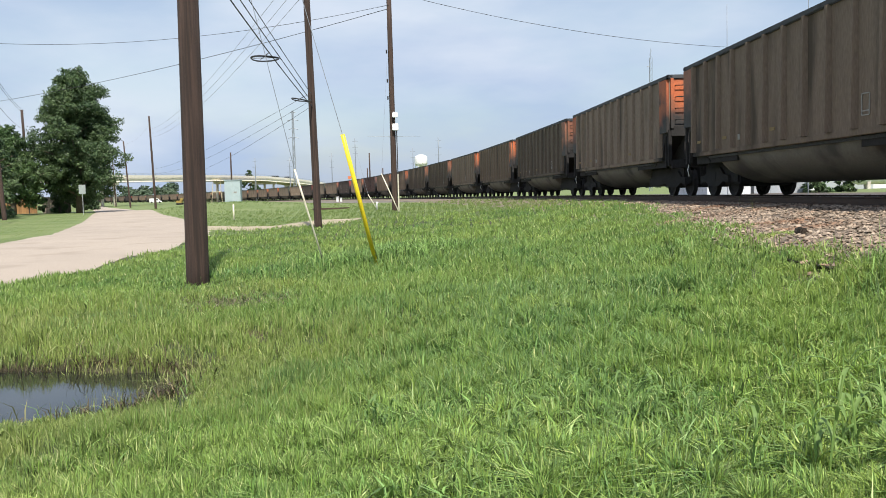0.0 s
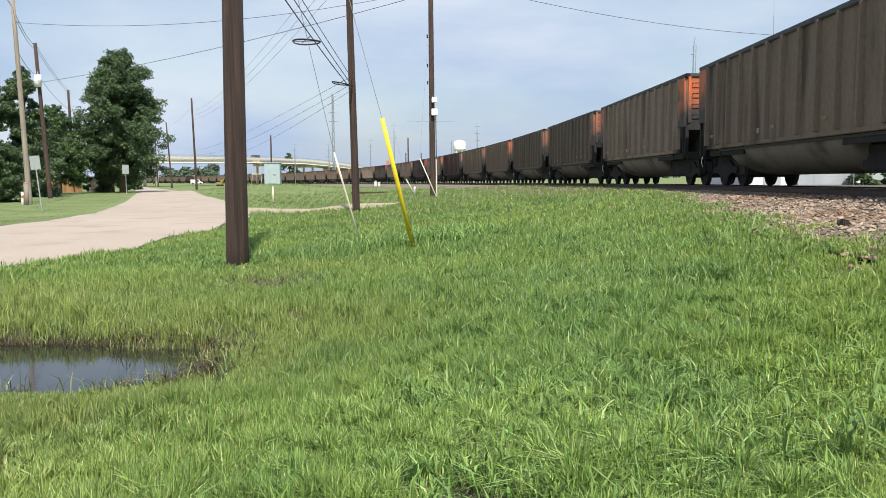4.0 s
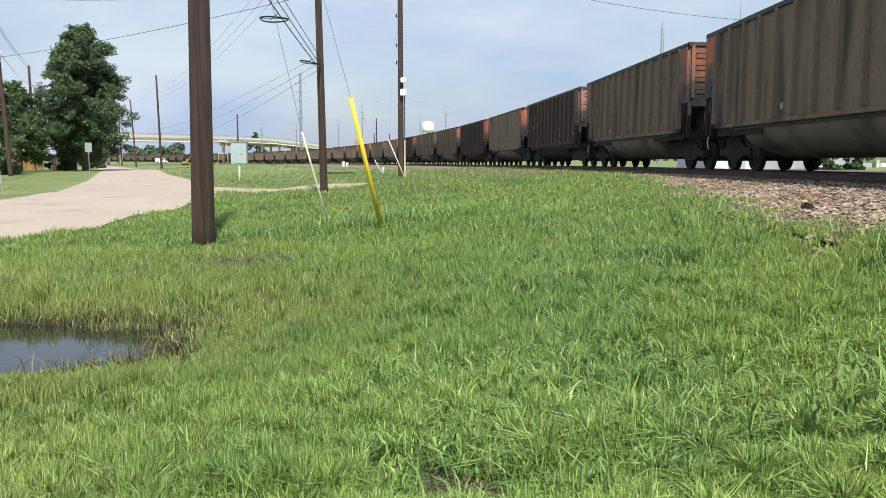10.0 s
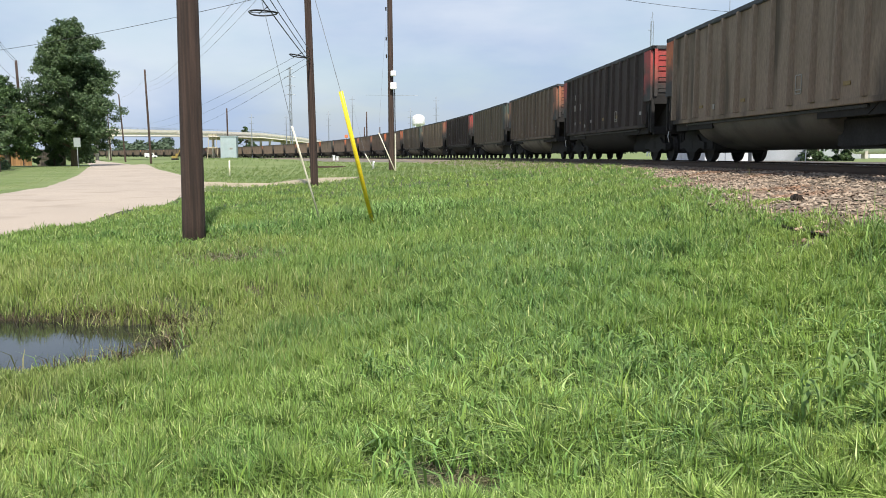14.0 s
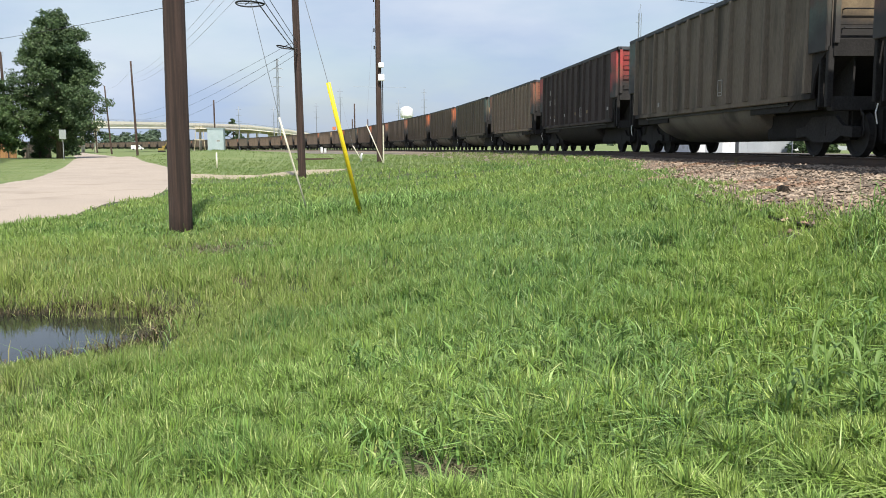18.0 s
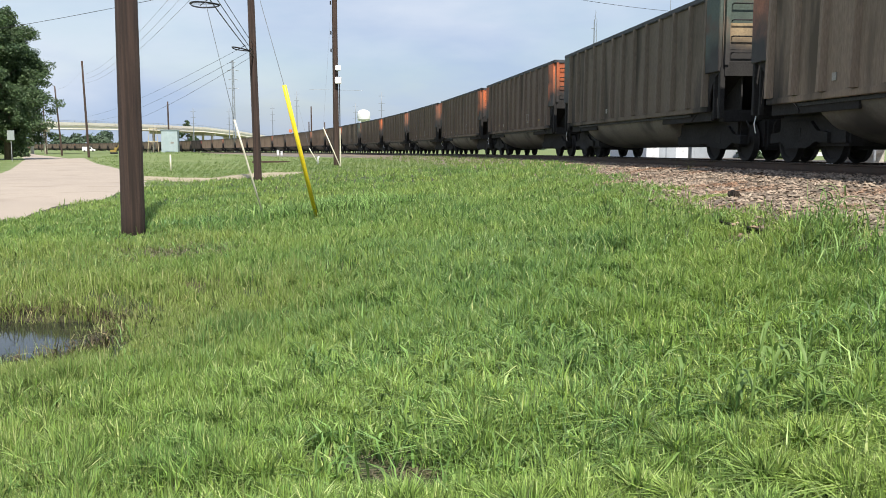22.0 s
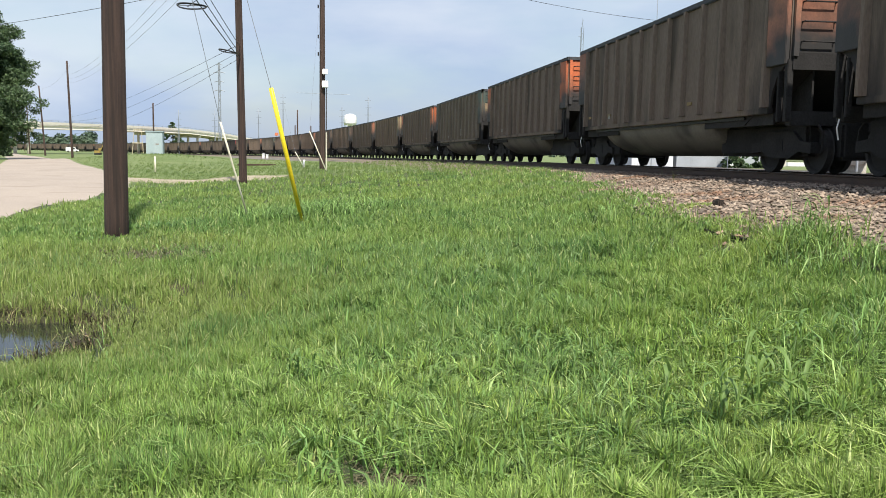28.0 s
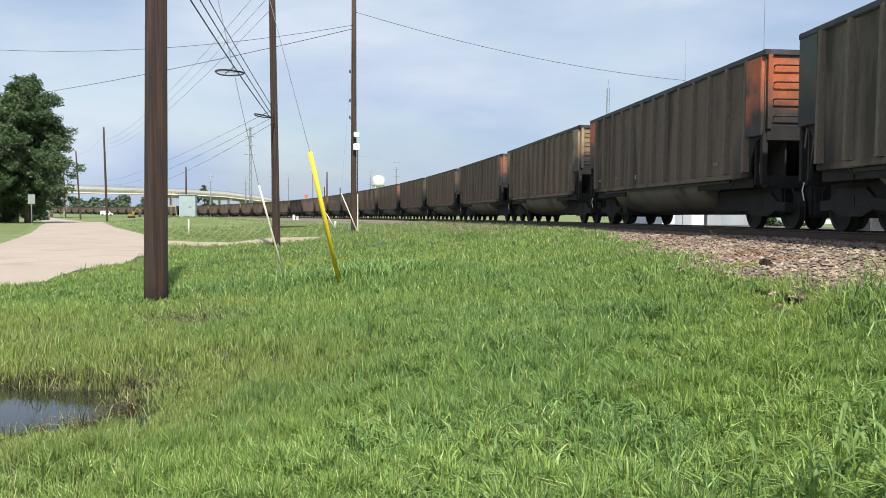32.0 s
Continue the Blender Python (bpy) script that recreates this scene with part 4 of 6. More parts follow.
part("conduit", tube([(0.24, -0.16, -0.3), (0.24, -0.16, 2.2)], 0.04, 8), "cream", P3, "pale plastic conduit")
part("riser", tube([(0.24, -0.18, 2.2), (0.24, -0.2, 5.2)], 0.03, 6), "wire", P3)
for z in (9.3, 7.6, 6.6):
    part("bracket", boxes(((-0.26, -0.2, z), (-0.18, -0.1, z + 0.2)), bevel=0.01), "soot", P3)
part("crossarm_wire", tube([(-1.5, -0.1, 4.95 - Z3), (1.6, -0.1, 4.9 - Z3)], 0.010, 5), "lattice", P3)


def guy(foot, head, r, material, label, pole_top):
    """A stay wire from the ground to a pole, its foot in a plastic sleeve."""
    g = thing("guy_wire", label, "guy wire", pose(*foot))
    f, h = Vector(foot), Vector(head)
    part("sleeve", tube([(h - f) * -0.05, (h - f) * 0.5, h - f], r, 10), material, g, smooth=True)
    part("strand", tube([h - f, Vector(pole_top) - f], 0.006, 5), "wire_pale", g, "thin steel strand")
    part("anchor_rod", tube([(0, 0, -0.2), (h - f) * 0.06], 0.014, 5), "rail", g)
    return g


guy((-1.27, 16.75, gz(-1.27, 16.75)), (-1.75, 15.75, 2.68), 0.040, "yellow", "stay wire with a bright yellow plastic sleeve, standing in grass", (-4.35, 15.5, 12.6))
guy((-2.40, 17.65, gz(-2.4, 17.65)), (-2.88, 17.2, 2.12), 0.019, "cream", "stay wire with a faded cream sleeve, standing in grass", (-4.4, 15.6, 10.3))
guy((-2.42, 49.0, gz(-2.42, 49)), (-3.38, 49.5, 2.68), 0.030, "cream", "stay wire with a pale sleeve beside a pole", (-3.0, 51.9, 9.5))
guy((-4.45, 60.0, gz(-4.45, 60)), (-5.1, 60.5, 1.5), 0.032, "cream", "short stay wire in long grass near the rails", (-6.0, 61.3, 5.0))


def cable(name, a, b, sag, r, material, label, n=14):
    a, b = Vector(a), Vector(b)
    pts = [a.lerp(b, k / n) - Vector((0, 0, 4 * sag * (k / n) * (1 - k / n))) for k in range(n + 1)]
    return tagged(part(name, tube(pts, r, 5, cap=False), material), label, "cable")


def main_poles():
    for x, y, h, r, lean in ((-44.9, 136.5, 14.5, 0.19, (-0.4, 0)), (-70.3, 196.4, 15.0, 0.2, (-0.9, 0)), (-94, 251, 13.0, 0.2, (-0.4, 0)),
                             (-112, 298, 13, 0.2, (0, 0)), (-132, 350, 13, 0.2, (0, 0)), (-152, 400, 13, 0.2, (0.3, 0))):
        utility_pole(x, y, h, r, r * 0.7, "pole", "dark wooden utility pole on the road's grass verge", lean, "roadside_pole")


main_poles()


def far_wires():
    cable("power_line", (-2.8, 51.85, 12.6), (-33.0, 61.6, 12.9), 0.95, 0.014, "wire", "dark overhead line between two poles across the road")
    cable("power_line", (-2.8, 52.1, 12.45), (-40.3, 79.0, 10.64), 0.45, 0.018, "wire", "dark overhead line between two poles across the road")
    cable("power_line", (-2.75, 52.0, 13.4), (19.75, 60.0, 10.9), 0.55, 0.014, "wire", "dark overhead line over the railway")
    cable("messenger_cable", (-4.4, 15.5, 6.25), (-5.2, 36.0, 5.2), 0.12, 0.017, "wire", "thick black cable between two poles, carrying a coil")
    cable("messenger_cable", (-4.42, 15.5, 6.6), (-5.2, 36.0, 5.38), 0.06, 0.014, "wire", "black cable between two poles")
    cable("messenger_cable", (-4.45, 15.5, 7.0), (-5.2, 36.0, 5.68), 0.06, 0.012, "wire", "black cable between two poles")
    for z in (8.6, 9.2, 9.9):
        cable("thin_line", (-5.35, 36.0, z + 1.2), (-44.9, 136.5, z + 2.6), 1.2, 0.010, "wire_pale", "thin pale wire along the road")
    for za, zb, sag in ((5.75, 6.2, 0.5), (5.45, 5.6, 0.85), (5.2, 5.0, 1.3)):
        cable("messenger_cable", (-5.3, 36.0, za), (-44.9, 136.5, zb), sag, 0.008, "wire", "dark cable between two poles along the road")
    ys = [(-33.05, 61.5, 13.9), (-40.4, 79.0, 13.9), (-56.8, 120.0, 14.0)]
    for a, b in zip(ys, ys[1:]):
        for dz in (0.0, -0.35, -2.6):
            cable("power_line", (a[0], a[1], a[2] + dz), (b[0], b[1], b[2] + dz), 0.5, 0.02, "wire", "dark line along the far side of the road")
    cable("power_line", (-20.0, 30.0, 15.0), (-33.05, 61.5, 13.9), 0.4, 0.02, "wire", "dark line along the far side of the road")
    line = [(-44.9, 136.5, 13.8), (-70.3, 196.4, 14.2), (-94.0, 251.0, 12.4), (-112, 298, 12.4)]
    for a, b in zip(line, line[1:]):
        cable("power_line", a, b, 0.8, 0.011, "wire_pale", "thin line between roadside poles")
    # coils of spare cable on the messenger
    for c, r, flat, tilt in (((-4.83, 24.6, 5.43), 0.37, 0.32, 0), ((-5.2, 33.0, 5.16), 0.33, 0.2, 9)):
        coil = thing("cable_coil", "flat black loop of spare cable hung from a line", "cable coil", pose(*c, 0, tilt, 0))
        for q in range(2):
            pts = [((r + 0.02 * q) * math.cos(a), (r * 1.25 + 0.02 * q) * math.sin(a), 0.02 * q + 0.01 * math.sin(2 * a)) for a in (2 * math.pi * k / 28 for k in range(29))]
            part("loop", tube(pts, 0.013, 6, cap=False), "wire", coil)
        part("hanger", tube([(-r * 0.4, 0.1, 0.0), (0.1, 0, 0.16)], 0.012, 5), "wire", coil)
        part("spreader", tube([(-r, 0, 0.03), (r, 0, 0.03)], 0.010, 5), "wire", coil)


far_wires()

# poles on the far side of the road and over the rails
PA = utility_pole(-32.5, 61.5, 14.6, 0.20, 0.14, "pole_grey", "pale weathered utility pole leaning before trees", (-0.55, 0.0))
PB = utility_pole(-39.75, 79.0, 14.2, 0.21, 0.15, "pole", "dark utility pole with a white transformer can before trees", (-0.8, 0.0))
can = part("transformer", tube([(-0.5, -0.38, 10.2), (-0.5, -0.38, 11.3)], 0.30, 16), "white", PB, "white transformer can", smooth=True)
part("bushing", tube([(-0.5, -0.38, 11.3), (-0.5, -0.38, 11.6)], 0.06, 8), "galv", PB)
PE = utility_pole(-56.8, 120.0, 14.2, 0.22, 0.16, "pole", "dark utility pole behind trees", (-0.4, 0.0))
utility_pole(19.75, 60.0, 13.2, 0.035, 0.02, "lattice", "slim grey steel mast behind the railway", (0, 0), "slim_mast")
utility_pole(25.3, 60.0, 19.0, 0.035, 0.02, "lattice", "slim grey steel mast behind the railway", (0, 0), "slim_mast")
utility_pole(-43.3, 180.0, 10.9, 0.2, 0.14, "pole", "dark wooden pole before an overpass", (0.0, 0.0), "roadside_pole")
utility_pole(-17.96, 220.0, 11.8, 0.22, 0.15, "pole", "dark wooden pole beyond the railway", (0.0, 0.0), "far_pole")
utility_pole(-14.8, 222.0, 8.0, 0.18, 0.13, "pole", "short wooden pole beyond the railway", (0.0, 0.0), "far_pole")
utility_pole(-19.4, 230.0, 8.4, 0.18, 0.13, "pole", "short wooden pole beyond the railway", (0.0, 0.0), "far_pole")
for x, y, h in ((-29.3, 300, 21), (-47.5, 330, 18.5), (-40.0, 320, 17), (-52.0, 300, 15), (-0.6, 260, 18), (-9.5, 300, 17), (-66, 310, 15.5), (-88, 320, 14), (9, 400, 17)):
    p = utility_pole(x, y, h, 0.20, 0.12, "lattice", "slim grey steel power pole far off", (0.0, 0.0), "far_pole")
    for k in range(3):
        part("arm", boxes(((-0.9, -0.05, h - 1.2 - 2.1 * k), (0.9, 0.05, h - 1.08 - 2.1 * k))), "lattice", p)


# ---- things beside the line ----
def bungalow():
    x, y = -25.1, 105.0
    b = thing("signal_bungalow", "pale blue-grey steel signal cabinet on a grassy mound", "signal cabinet", pose(x, y, 1.0, 0, 0, 8))
    part("body", boxes(((-0.92, -1.2, -0.4), (0.92, 1.2, 2.5)), bevel=0.03), "bungalow", b)
    part("roof", boxes(((-1.0, -1.28, 2.5), (1.0, 1.28, 2.6)), bevel=0.02), "bungalow", b)
    door = part("door", boxes(((-0.55, -1.225, 0.1), (0.55, -1.2, 2.25)), bevel=0.008), "bungalow", b)
    part("vent", boxes(((0.15, -1.245, 1.0), (0.5, -1.226, 1.2))), "deck_dark", door, "dark vent louvre")
    part("footing", boxes(((-0.98, -1.26, -0.7), (0.98, 1.26, -0.1)), bevel=0.03), "concrete", b)


bungalow()


def marker(x, y, h, r, label, material="cream"):
    p = thing("marker_post", label, "marker post", pose(x, y, gz(x, y)))
    part("post", tube([(0, 0, -0.2), (0, 0, h)], r, 10), material, p, smooth=True)
    part("cap", tube([(0, 0, h), (0, 0, h + 0.04)], [r * 1.15, r * 0.8], 10), material, p)
    return p


marker(-14.38, 60.0, 1.05, 0.055, "pale yellow marker post in mown grass")
marker(-30.6, 57.5, 1.5, 0.16, "pale wooden stub post before bushes", "pole_grey")
post = marker(-31.1, 57.9, 0.85, 0.09, "short white marker post with a red band before bushes", "white")
part("band", tube([(0, 0, 0.45), (0, 0, 0.66)], 0.094, 10, cap=False), "red_sign", post, "red band")
marker(-57.0, 205.0, 1.3, 0.1, "white post beside the road", "white")


M["tan_wood"] = mat("tan_timber", (0.46, 0.39, 0.26), (0.56, 0.49, 0.35), 3, 0.85, 0, 0.3)


def trestle():
    t = thing("crossing_frame", "pale timber trestle beside a signal cabinet", "trestle", pose(-27.9, 108.0, gz(-27.9, 108)))
    for dx, lean in ((-0.7, 0.35), (0.7, -0.25), (0.0, 0.1)):
        part("leg", tube([(dx, 0, -0.3), (dx + lean, 0, 3.3)], 0.034, 8), "fence_grey" if dx == 0 else "tan_wood", t)
    part("beam", boxes(((-0.6, -0.06, 1.5), (0.6, 0.06, 1.62))), "tan_wood", t)
    part("top_beam", boxes(((-0.45, -0.06, 3.05), (0.55, 0.06, 3.17))), "tan_wood", t)


trestle()


def relay_cases():
    for x, y, w, h in ((-17.0, 142.0, 0.34, 0.95), (-16.3, 141.0, 0.3, 0.75)):
        c = thing("relay_case", "white steel relay case beside the rails", "relay case", pose(x, y, gz(x, y)))
        part("body", boxes(((-w / 2, -0.3, 0.15), (w / 2, 0.3, h)), bevel=0.04), "white", c)
        part("hood", boxes(((-w / 2 - 0.05, -0.36, h), (w / 2 + 0.05, 0.36, h + 0.08)), bevel=0.02), "white", c)
        for k in (-1, 1):
            part("foot", boxes(((k * w * 0.3 - 0.05, -0.2, -0.2), (k * w * 0.3 + 0.05, 0.2, 0.16))), "galv", c)
    x, y = -4.6, 61.5
    v = thing("vent_pipe", "small white vent pipe in long grass", "vent pipe", pose(x, y, gz(x, y)))
    part("pipe", tube([(0, 0, -0.2), (0, 0, 0.42), (0.06, 0, 0.56)], 0.07, 10), "white", v, smooth=True)


relay_cases()


def road_sign(x, y, h, w, lean, label):
    s = thing("road_sign", label, "road sign", pose(x, y, gz(x, y), 0, lean, 14))
    part("post", boxes(((-0.03, -0.02, -0.3), (0.03, 0.02, h)), bevel=0.004), "galv", s)
    plate = part("plate", boxes(((-w / 2, -0.045, h - w * 1.45), (w / 2, -0.025, h)), bevel=0.006), "sign_back", s, "bare metal back of a sign")
    part("bolt", tube([(0, -0.05, h - 0.2), (0, -0.06, h - 0.2)], 0.02, 6), "galv", plate)


road_sign(-23.25, 45.2, 2.95, 0.50, -5, "leaning road sign seen from its bare metal back, on mown grass")
road_sign(-39.6, 96.0, 3.3, 0.70, 0, "road sign seen from its bare metal back, on mown grass")


# ---- overpass ----
def overpass():
    b = thing("overpass", "pale concrete road overpass on round piers beyond the railway", "bridge", kind="structure")

    def mid(u, z=0.0):
        return Vector((-101 + 38 * u, 270 + 180 * u, z))
    side = Vector((180, -38, 0)).normalized()
    us = [-0.75 + 0.05 * k for k in range(47)]

    def soffit(u):
        return float(np.interp(u, [-0.75, -0.3, 0, 0.3, 0.55, 0.8, 1.0, 1.3, 1.6], [5.4, 6.4, 6.9, 7.6, 7.8, 6.6, 4.8, 1.6, -0.6]))
    st = [(mid(u, soffit(u)), side) for u in us]
    part("deck", sweep([(-6.0, 0.95), (6.0, 0.95), (6.0, 1.25), (-6.0, 1.25)], st), "concrete", b)
    for x in (-5.65, -1.9, 1.9, 5.65):
        part("girder", sweep([(x - 0.35, 0), (x + 0.35, 0), (x + 0.2, 0.3), (x + 0.2, 0.7), (x + 0.4, 0.95), (x - 0.4, 0.95), (x - 0.2, 0.7), (x - 0.2, 0.3)], st), "girder", b)
    for x in (-5.9, 5.9):
        part("parapet", sweep([(x - 0.12, 1.25), (x + 0.12, 1.25), (x + 0.1, 2.05), (x - 0.1, 2.05)], st), "girder", b)
        part("handrail", sweep([(x - 0.04, 2.5), (x + 0.04, 2.5), (x + 0.04, 2.58), (x - 0.04, 2.58)], st), "lattice", b)
    post = None
    for k in range(100):
        u = -0.7 + 0.0215 * k
        for x in (5.9,):
            m = Matrix.Translation(mid(u, soffit(u) + 2.05) + side * x)
            if post is None:
                post = part("rail_post", boxes(((-0.05, -0.05, 0), (0.05, 0.05, 0.5))), "lattice", b)
                post.matrix_basis = m
            else:
                again("rail_post", post, b, m)
    for u in (-0.5, -0.27, -0.04, 0.42, 0.62, 0.82, 0.98):
        h = soffit(u)
        if h < 2.5:
            continue
        cap = part("pier_cap", boxes(((-5.6, -0.6, -1.0), (5.6, 0.6, 0.0)), bevel=0.1), "girder", b)
        cap.matrix_basis = Matrix.Translation(mid(u, h)) @ Euler((0, 0, math.atan2(side.y, side.x))).to_matrix().to_4x4()
        for x in (-4.2, 0, 4.2):
            col = part("pier", tube([(0, 0, -1.5), (0, 0, h - 0.9)], 0.5, 14), "girder", b, smooth=True)
            p = mid(u) + side * x
            col.matrix_basis = pose(p.x, p.y, 0)
    part("abutment", sweep([(-7, -3), (7, -3), (6, 1.2), (-6, 1.2)], [(mid(u, soffit(u)), side) for u in (1.05, 1.2, 1.4, 1.6)]), "concrete", b)


overpass()


def lattice_tower(x, y, h, w, label):
    t = thing("pylon", label, "pylon", pose(x, y, gz(x, y)))
    for sx in (-1, 1):
        for sy in (-1, 1):
            part("leg", tube([(sx * w, sy * w, -0.5), (sx * w * 0.4, sy * w * 0.4, h)], 0.2, 5), "lattice", t)
    n = 11
    for k in range(n):
        z0, z1 = h * k / n, h * (k + 1) / n
        a, b = w * (1 - 0.45 * k / n), w * (1 - 0.45 * (k + 1) / n)
        part("brace", tube([(-a, -a, z0), (b, -b, z1)], 0.09, 4), "lattice", t)
        part("brace", tube([(a, -a, z0), (-b, -b, z1)], 0.09, 4), "lattice", t)
    for z, r in ((h - 1, 1.3), (h - 4.5, 2.5), (h - 8.5, 2.1), (h - 12.5, 2.5)):
        part("cross_arm", tube([(-r, 0, z), (0, 0, z + 0.5), (r, 0, z)], 0.18, 5), "lattice", t)


lattice_tower(-67.1, 400.0, 40.5, 0.6, "tall grey steel transmission tower far beyond the railway")


def radio_mast():
    x, y, h = 72.6, 300.0, 48.5
    t = thing("radio_mast", "tall slender lattice radio mast beyond the railway", "radio mast", pose(x, y, gz(x, y)))
    for a in range(3):
        c, s = 0.55 * math.cos(a * 2.094), 0.55 * math.sin(a * 2.094)
        part("leg", tube([(c - 0.5, s, -0.5), (c, s, h - 3)], 0.10, 5), "lattice", t)
    for k in range(24):
        z = 2 * k
        part("brace", tube([(-0.5 - 0.5 * (1 - z / h), 0, z), (0.5 - 0.5 * (1 - z / h), 0, z + 2)], 0.06, 4), "lattice", t)
    part("whip", tube([(0, 0, h - 3), (0.1, 0, h)], 0.07, 5), "lattice", t)
    for z, r in ((h - 6, 1.3), (h - 13, 1.0)):
        part("antenna", tube([(-r, 0, z), (0, 0, z)], 0.12, 5), "lattice", t)


radio_mast()


def water_tower():
    t = thing("water_tower", "white domed water tower far beyond the railway", "water tower", pose(-15.8, 700.0, gz(-15.8, 700)))
    prof = [(0.2, 31.8), (2.6, 31.4), (4.6, 30.2), (5.2, 28.6), (5.2, 24.6), (4.6, 23.2), (2.2, 22.2), (0.2, 22.0)]
    bm = bmesh.new()
    rings = [[bm.verts.new((r * math.cos(a), r * math.sin(a), z)) for a in (2 * math.pi * k / 24 for k in range(24))] for r, z in prof]
    for p, q in zip(rings, rings[1:]):
        for k in range(24):
            bm.faces.new((p[k], q[k], q[(k + 1) % 24], p[(k + 1) % 24]))
    bm.faces.new(rings[0])
    bm.faces.new(list(reversed(rings[-1])))
    bmesh.ops.recalc_face_normals(bm, faces=bm.faces)
    part("tank", bm, "white", t, smooth=True)
    part("walkway", tube([(5.6 * math.cos(a), 5.6 * math.sin(a), 24.5) for a in (2 * math.pi * k / 24 for k in range(25))], 0.15, 5, cap=False), "white", t)
    for k in range(6):
        a = k * math.pi / 3
        part("leg", tube([(6.4 * math.cos(a), 6.4 * math.sin(a), -1), (4.4 * math.cos(a), 4.4 * math.sin(a), 24)], 0.3, 6), "white", t)
    part("riser", tube([(0, 0, -1), (0, 0, 22.4)], 0.8, 10), "white", t)


water_tower()


# ---- beyond the train ----
def shed(x, y, w, d, h, rot, material, label):
    s = thing("shed", label, "shed", pose(x, y, gz(x, y), 0, 0, rot))
    for a, b in (((-w / 2, -d / 2), (w / 2, -d / 2 + 0.1)), ((-w / 2, d / 2 - 0.1), (w / 2, d / 2)), ((-w / 2, -d / 2 + 0.1), (-w / 2 + 0.1, d / 2 - 0.1)), ((w / 2 - 0.1, -d / 2 + 0.1), (w / 2, d / 2 - 0.1))):
        part("wall", boxes(((*a, -0.6), (*b, h))), material, s)
    part("roof", prism([(-w / 2 - 0.3, h), (w / 2 + 0.3, h), (0, h + w * 0.12)], 1, -d / 2 - 0.3, d / 2 + 0.3), "roof", s)
    part("door", boxes(((-w * 0.2, -d / 2 - 0.03, -0.3), (w * 0.2, -d / 2 - 0.004, h * 0.75)), bevel=0.005), "shed_grey", s)
    for k in range(int(w / 0.6)):
        part("corrugation", boxes(((-w / 2 + 0.3 + 0.6 * k, -d / 2 - 0.02, -0.6), (-w / 2 + 0.36 + 0.6 * k, -d / 2 - 0.002, h))), material, s)


shed(27.0, 88.0, 4.4, 9, 3.6, 8, "shed", "white corrugated steel shed beyond the railway")
shed(33.2, 90.0, 5.6, 8, 4.2, 6, "shed_grey", "grey corrugated steel shed beyond the railway")

shed(56.0, 124.0, 20.0, 6, 3.0, 2, "shed", "long low white corrugated steel shed beyond the railway")


def tank(x, y, rot):
    t = thing("storage_tank", "white horizontal storage tank on steel saddles beyond the railway", "storage tank", pose(x, y, gz(x, y), 0, 0, rot), group="row of storage tanks")
    ys = [(-4.6, 0.1), (-4.5, 0.7), (-4.2, 1.1), (-3.8, 1.3), (3.8, 1.3), (4.2, 1.1), (4.5, 0.7), (4.6, 0.1)]
    part("shell", tube([(0, a, 1.9) for a, _ in ys], [r for _, r in ys], 20), "white", t, smooth=True)
    for a in (-2.6, 2.6):
        part("saddle", boxes(((-1.0, a - 0.2, -0.5), (1.0, a + 0.2, 1.0)), bevel=0.03), "concrete", t)
    part("manway", tube([(0, 0, 3.1), (0, 0, 3.5)], 0.35, 10), "white", t)
    part("outlet", tube([(0, -4.5, 1.3), (0, -4.9, 1.3), (0, -4.9, 0.2)], 0.09, 8), "galv", t)


tank(59.6, 116.0, 78)
for k in range(5):
    tank(34.5 + 3.1 * k, 61.0 - 1.2 * k, -20)


# ---- trees ----
def leaves(rng, blobs, count, size, squash=0.8):
    """Leaf blades scattered through the outer shell of a crown's lobes."""
    w = np.array([b[3] ** 2 for b in blobs])
    pick = rng.choice(len(blobs), count, p=w / w.sum())
    B = np.array(blobs)[pick]
    d = rng.normal(size=(count, 3))
    d /= np.linalg.norm(d, axis=1)[:, None]
    r = B[:, 3] * np.power(rng.random(count), 0.42) * rng.uniform(0.8, 1.12, count)
    c = B[:, :3] + d * r[:, None] * [1, 1, squash]
    nrm = d + rng.normal(size=(count, 3)) * 0.7 + [0, 0, 0.35]
    nrm /= np.linalg.norm(nrm, axis=1)[:, None]
    t = np.cross(nrm, rng.normal(size=(count, 3)))
    t /= np.linalg.norm(t, axis=1)[:, None]
    b = np.cross(nrm, t)
    s = (size * rng.uniform(0.6, 1.4, count))[:, None]
    v = np.stack([c - t * s, c + b * s * 0.42 + nrm * s * 0.1, c + t * s, c - b * s * 0.42 + nrm * s * 0.1], 1).reshape(-1, 3)
    f = np.arange(count * 4).reshape(-1, 4)
    return v, f


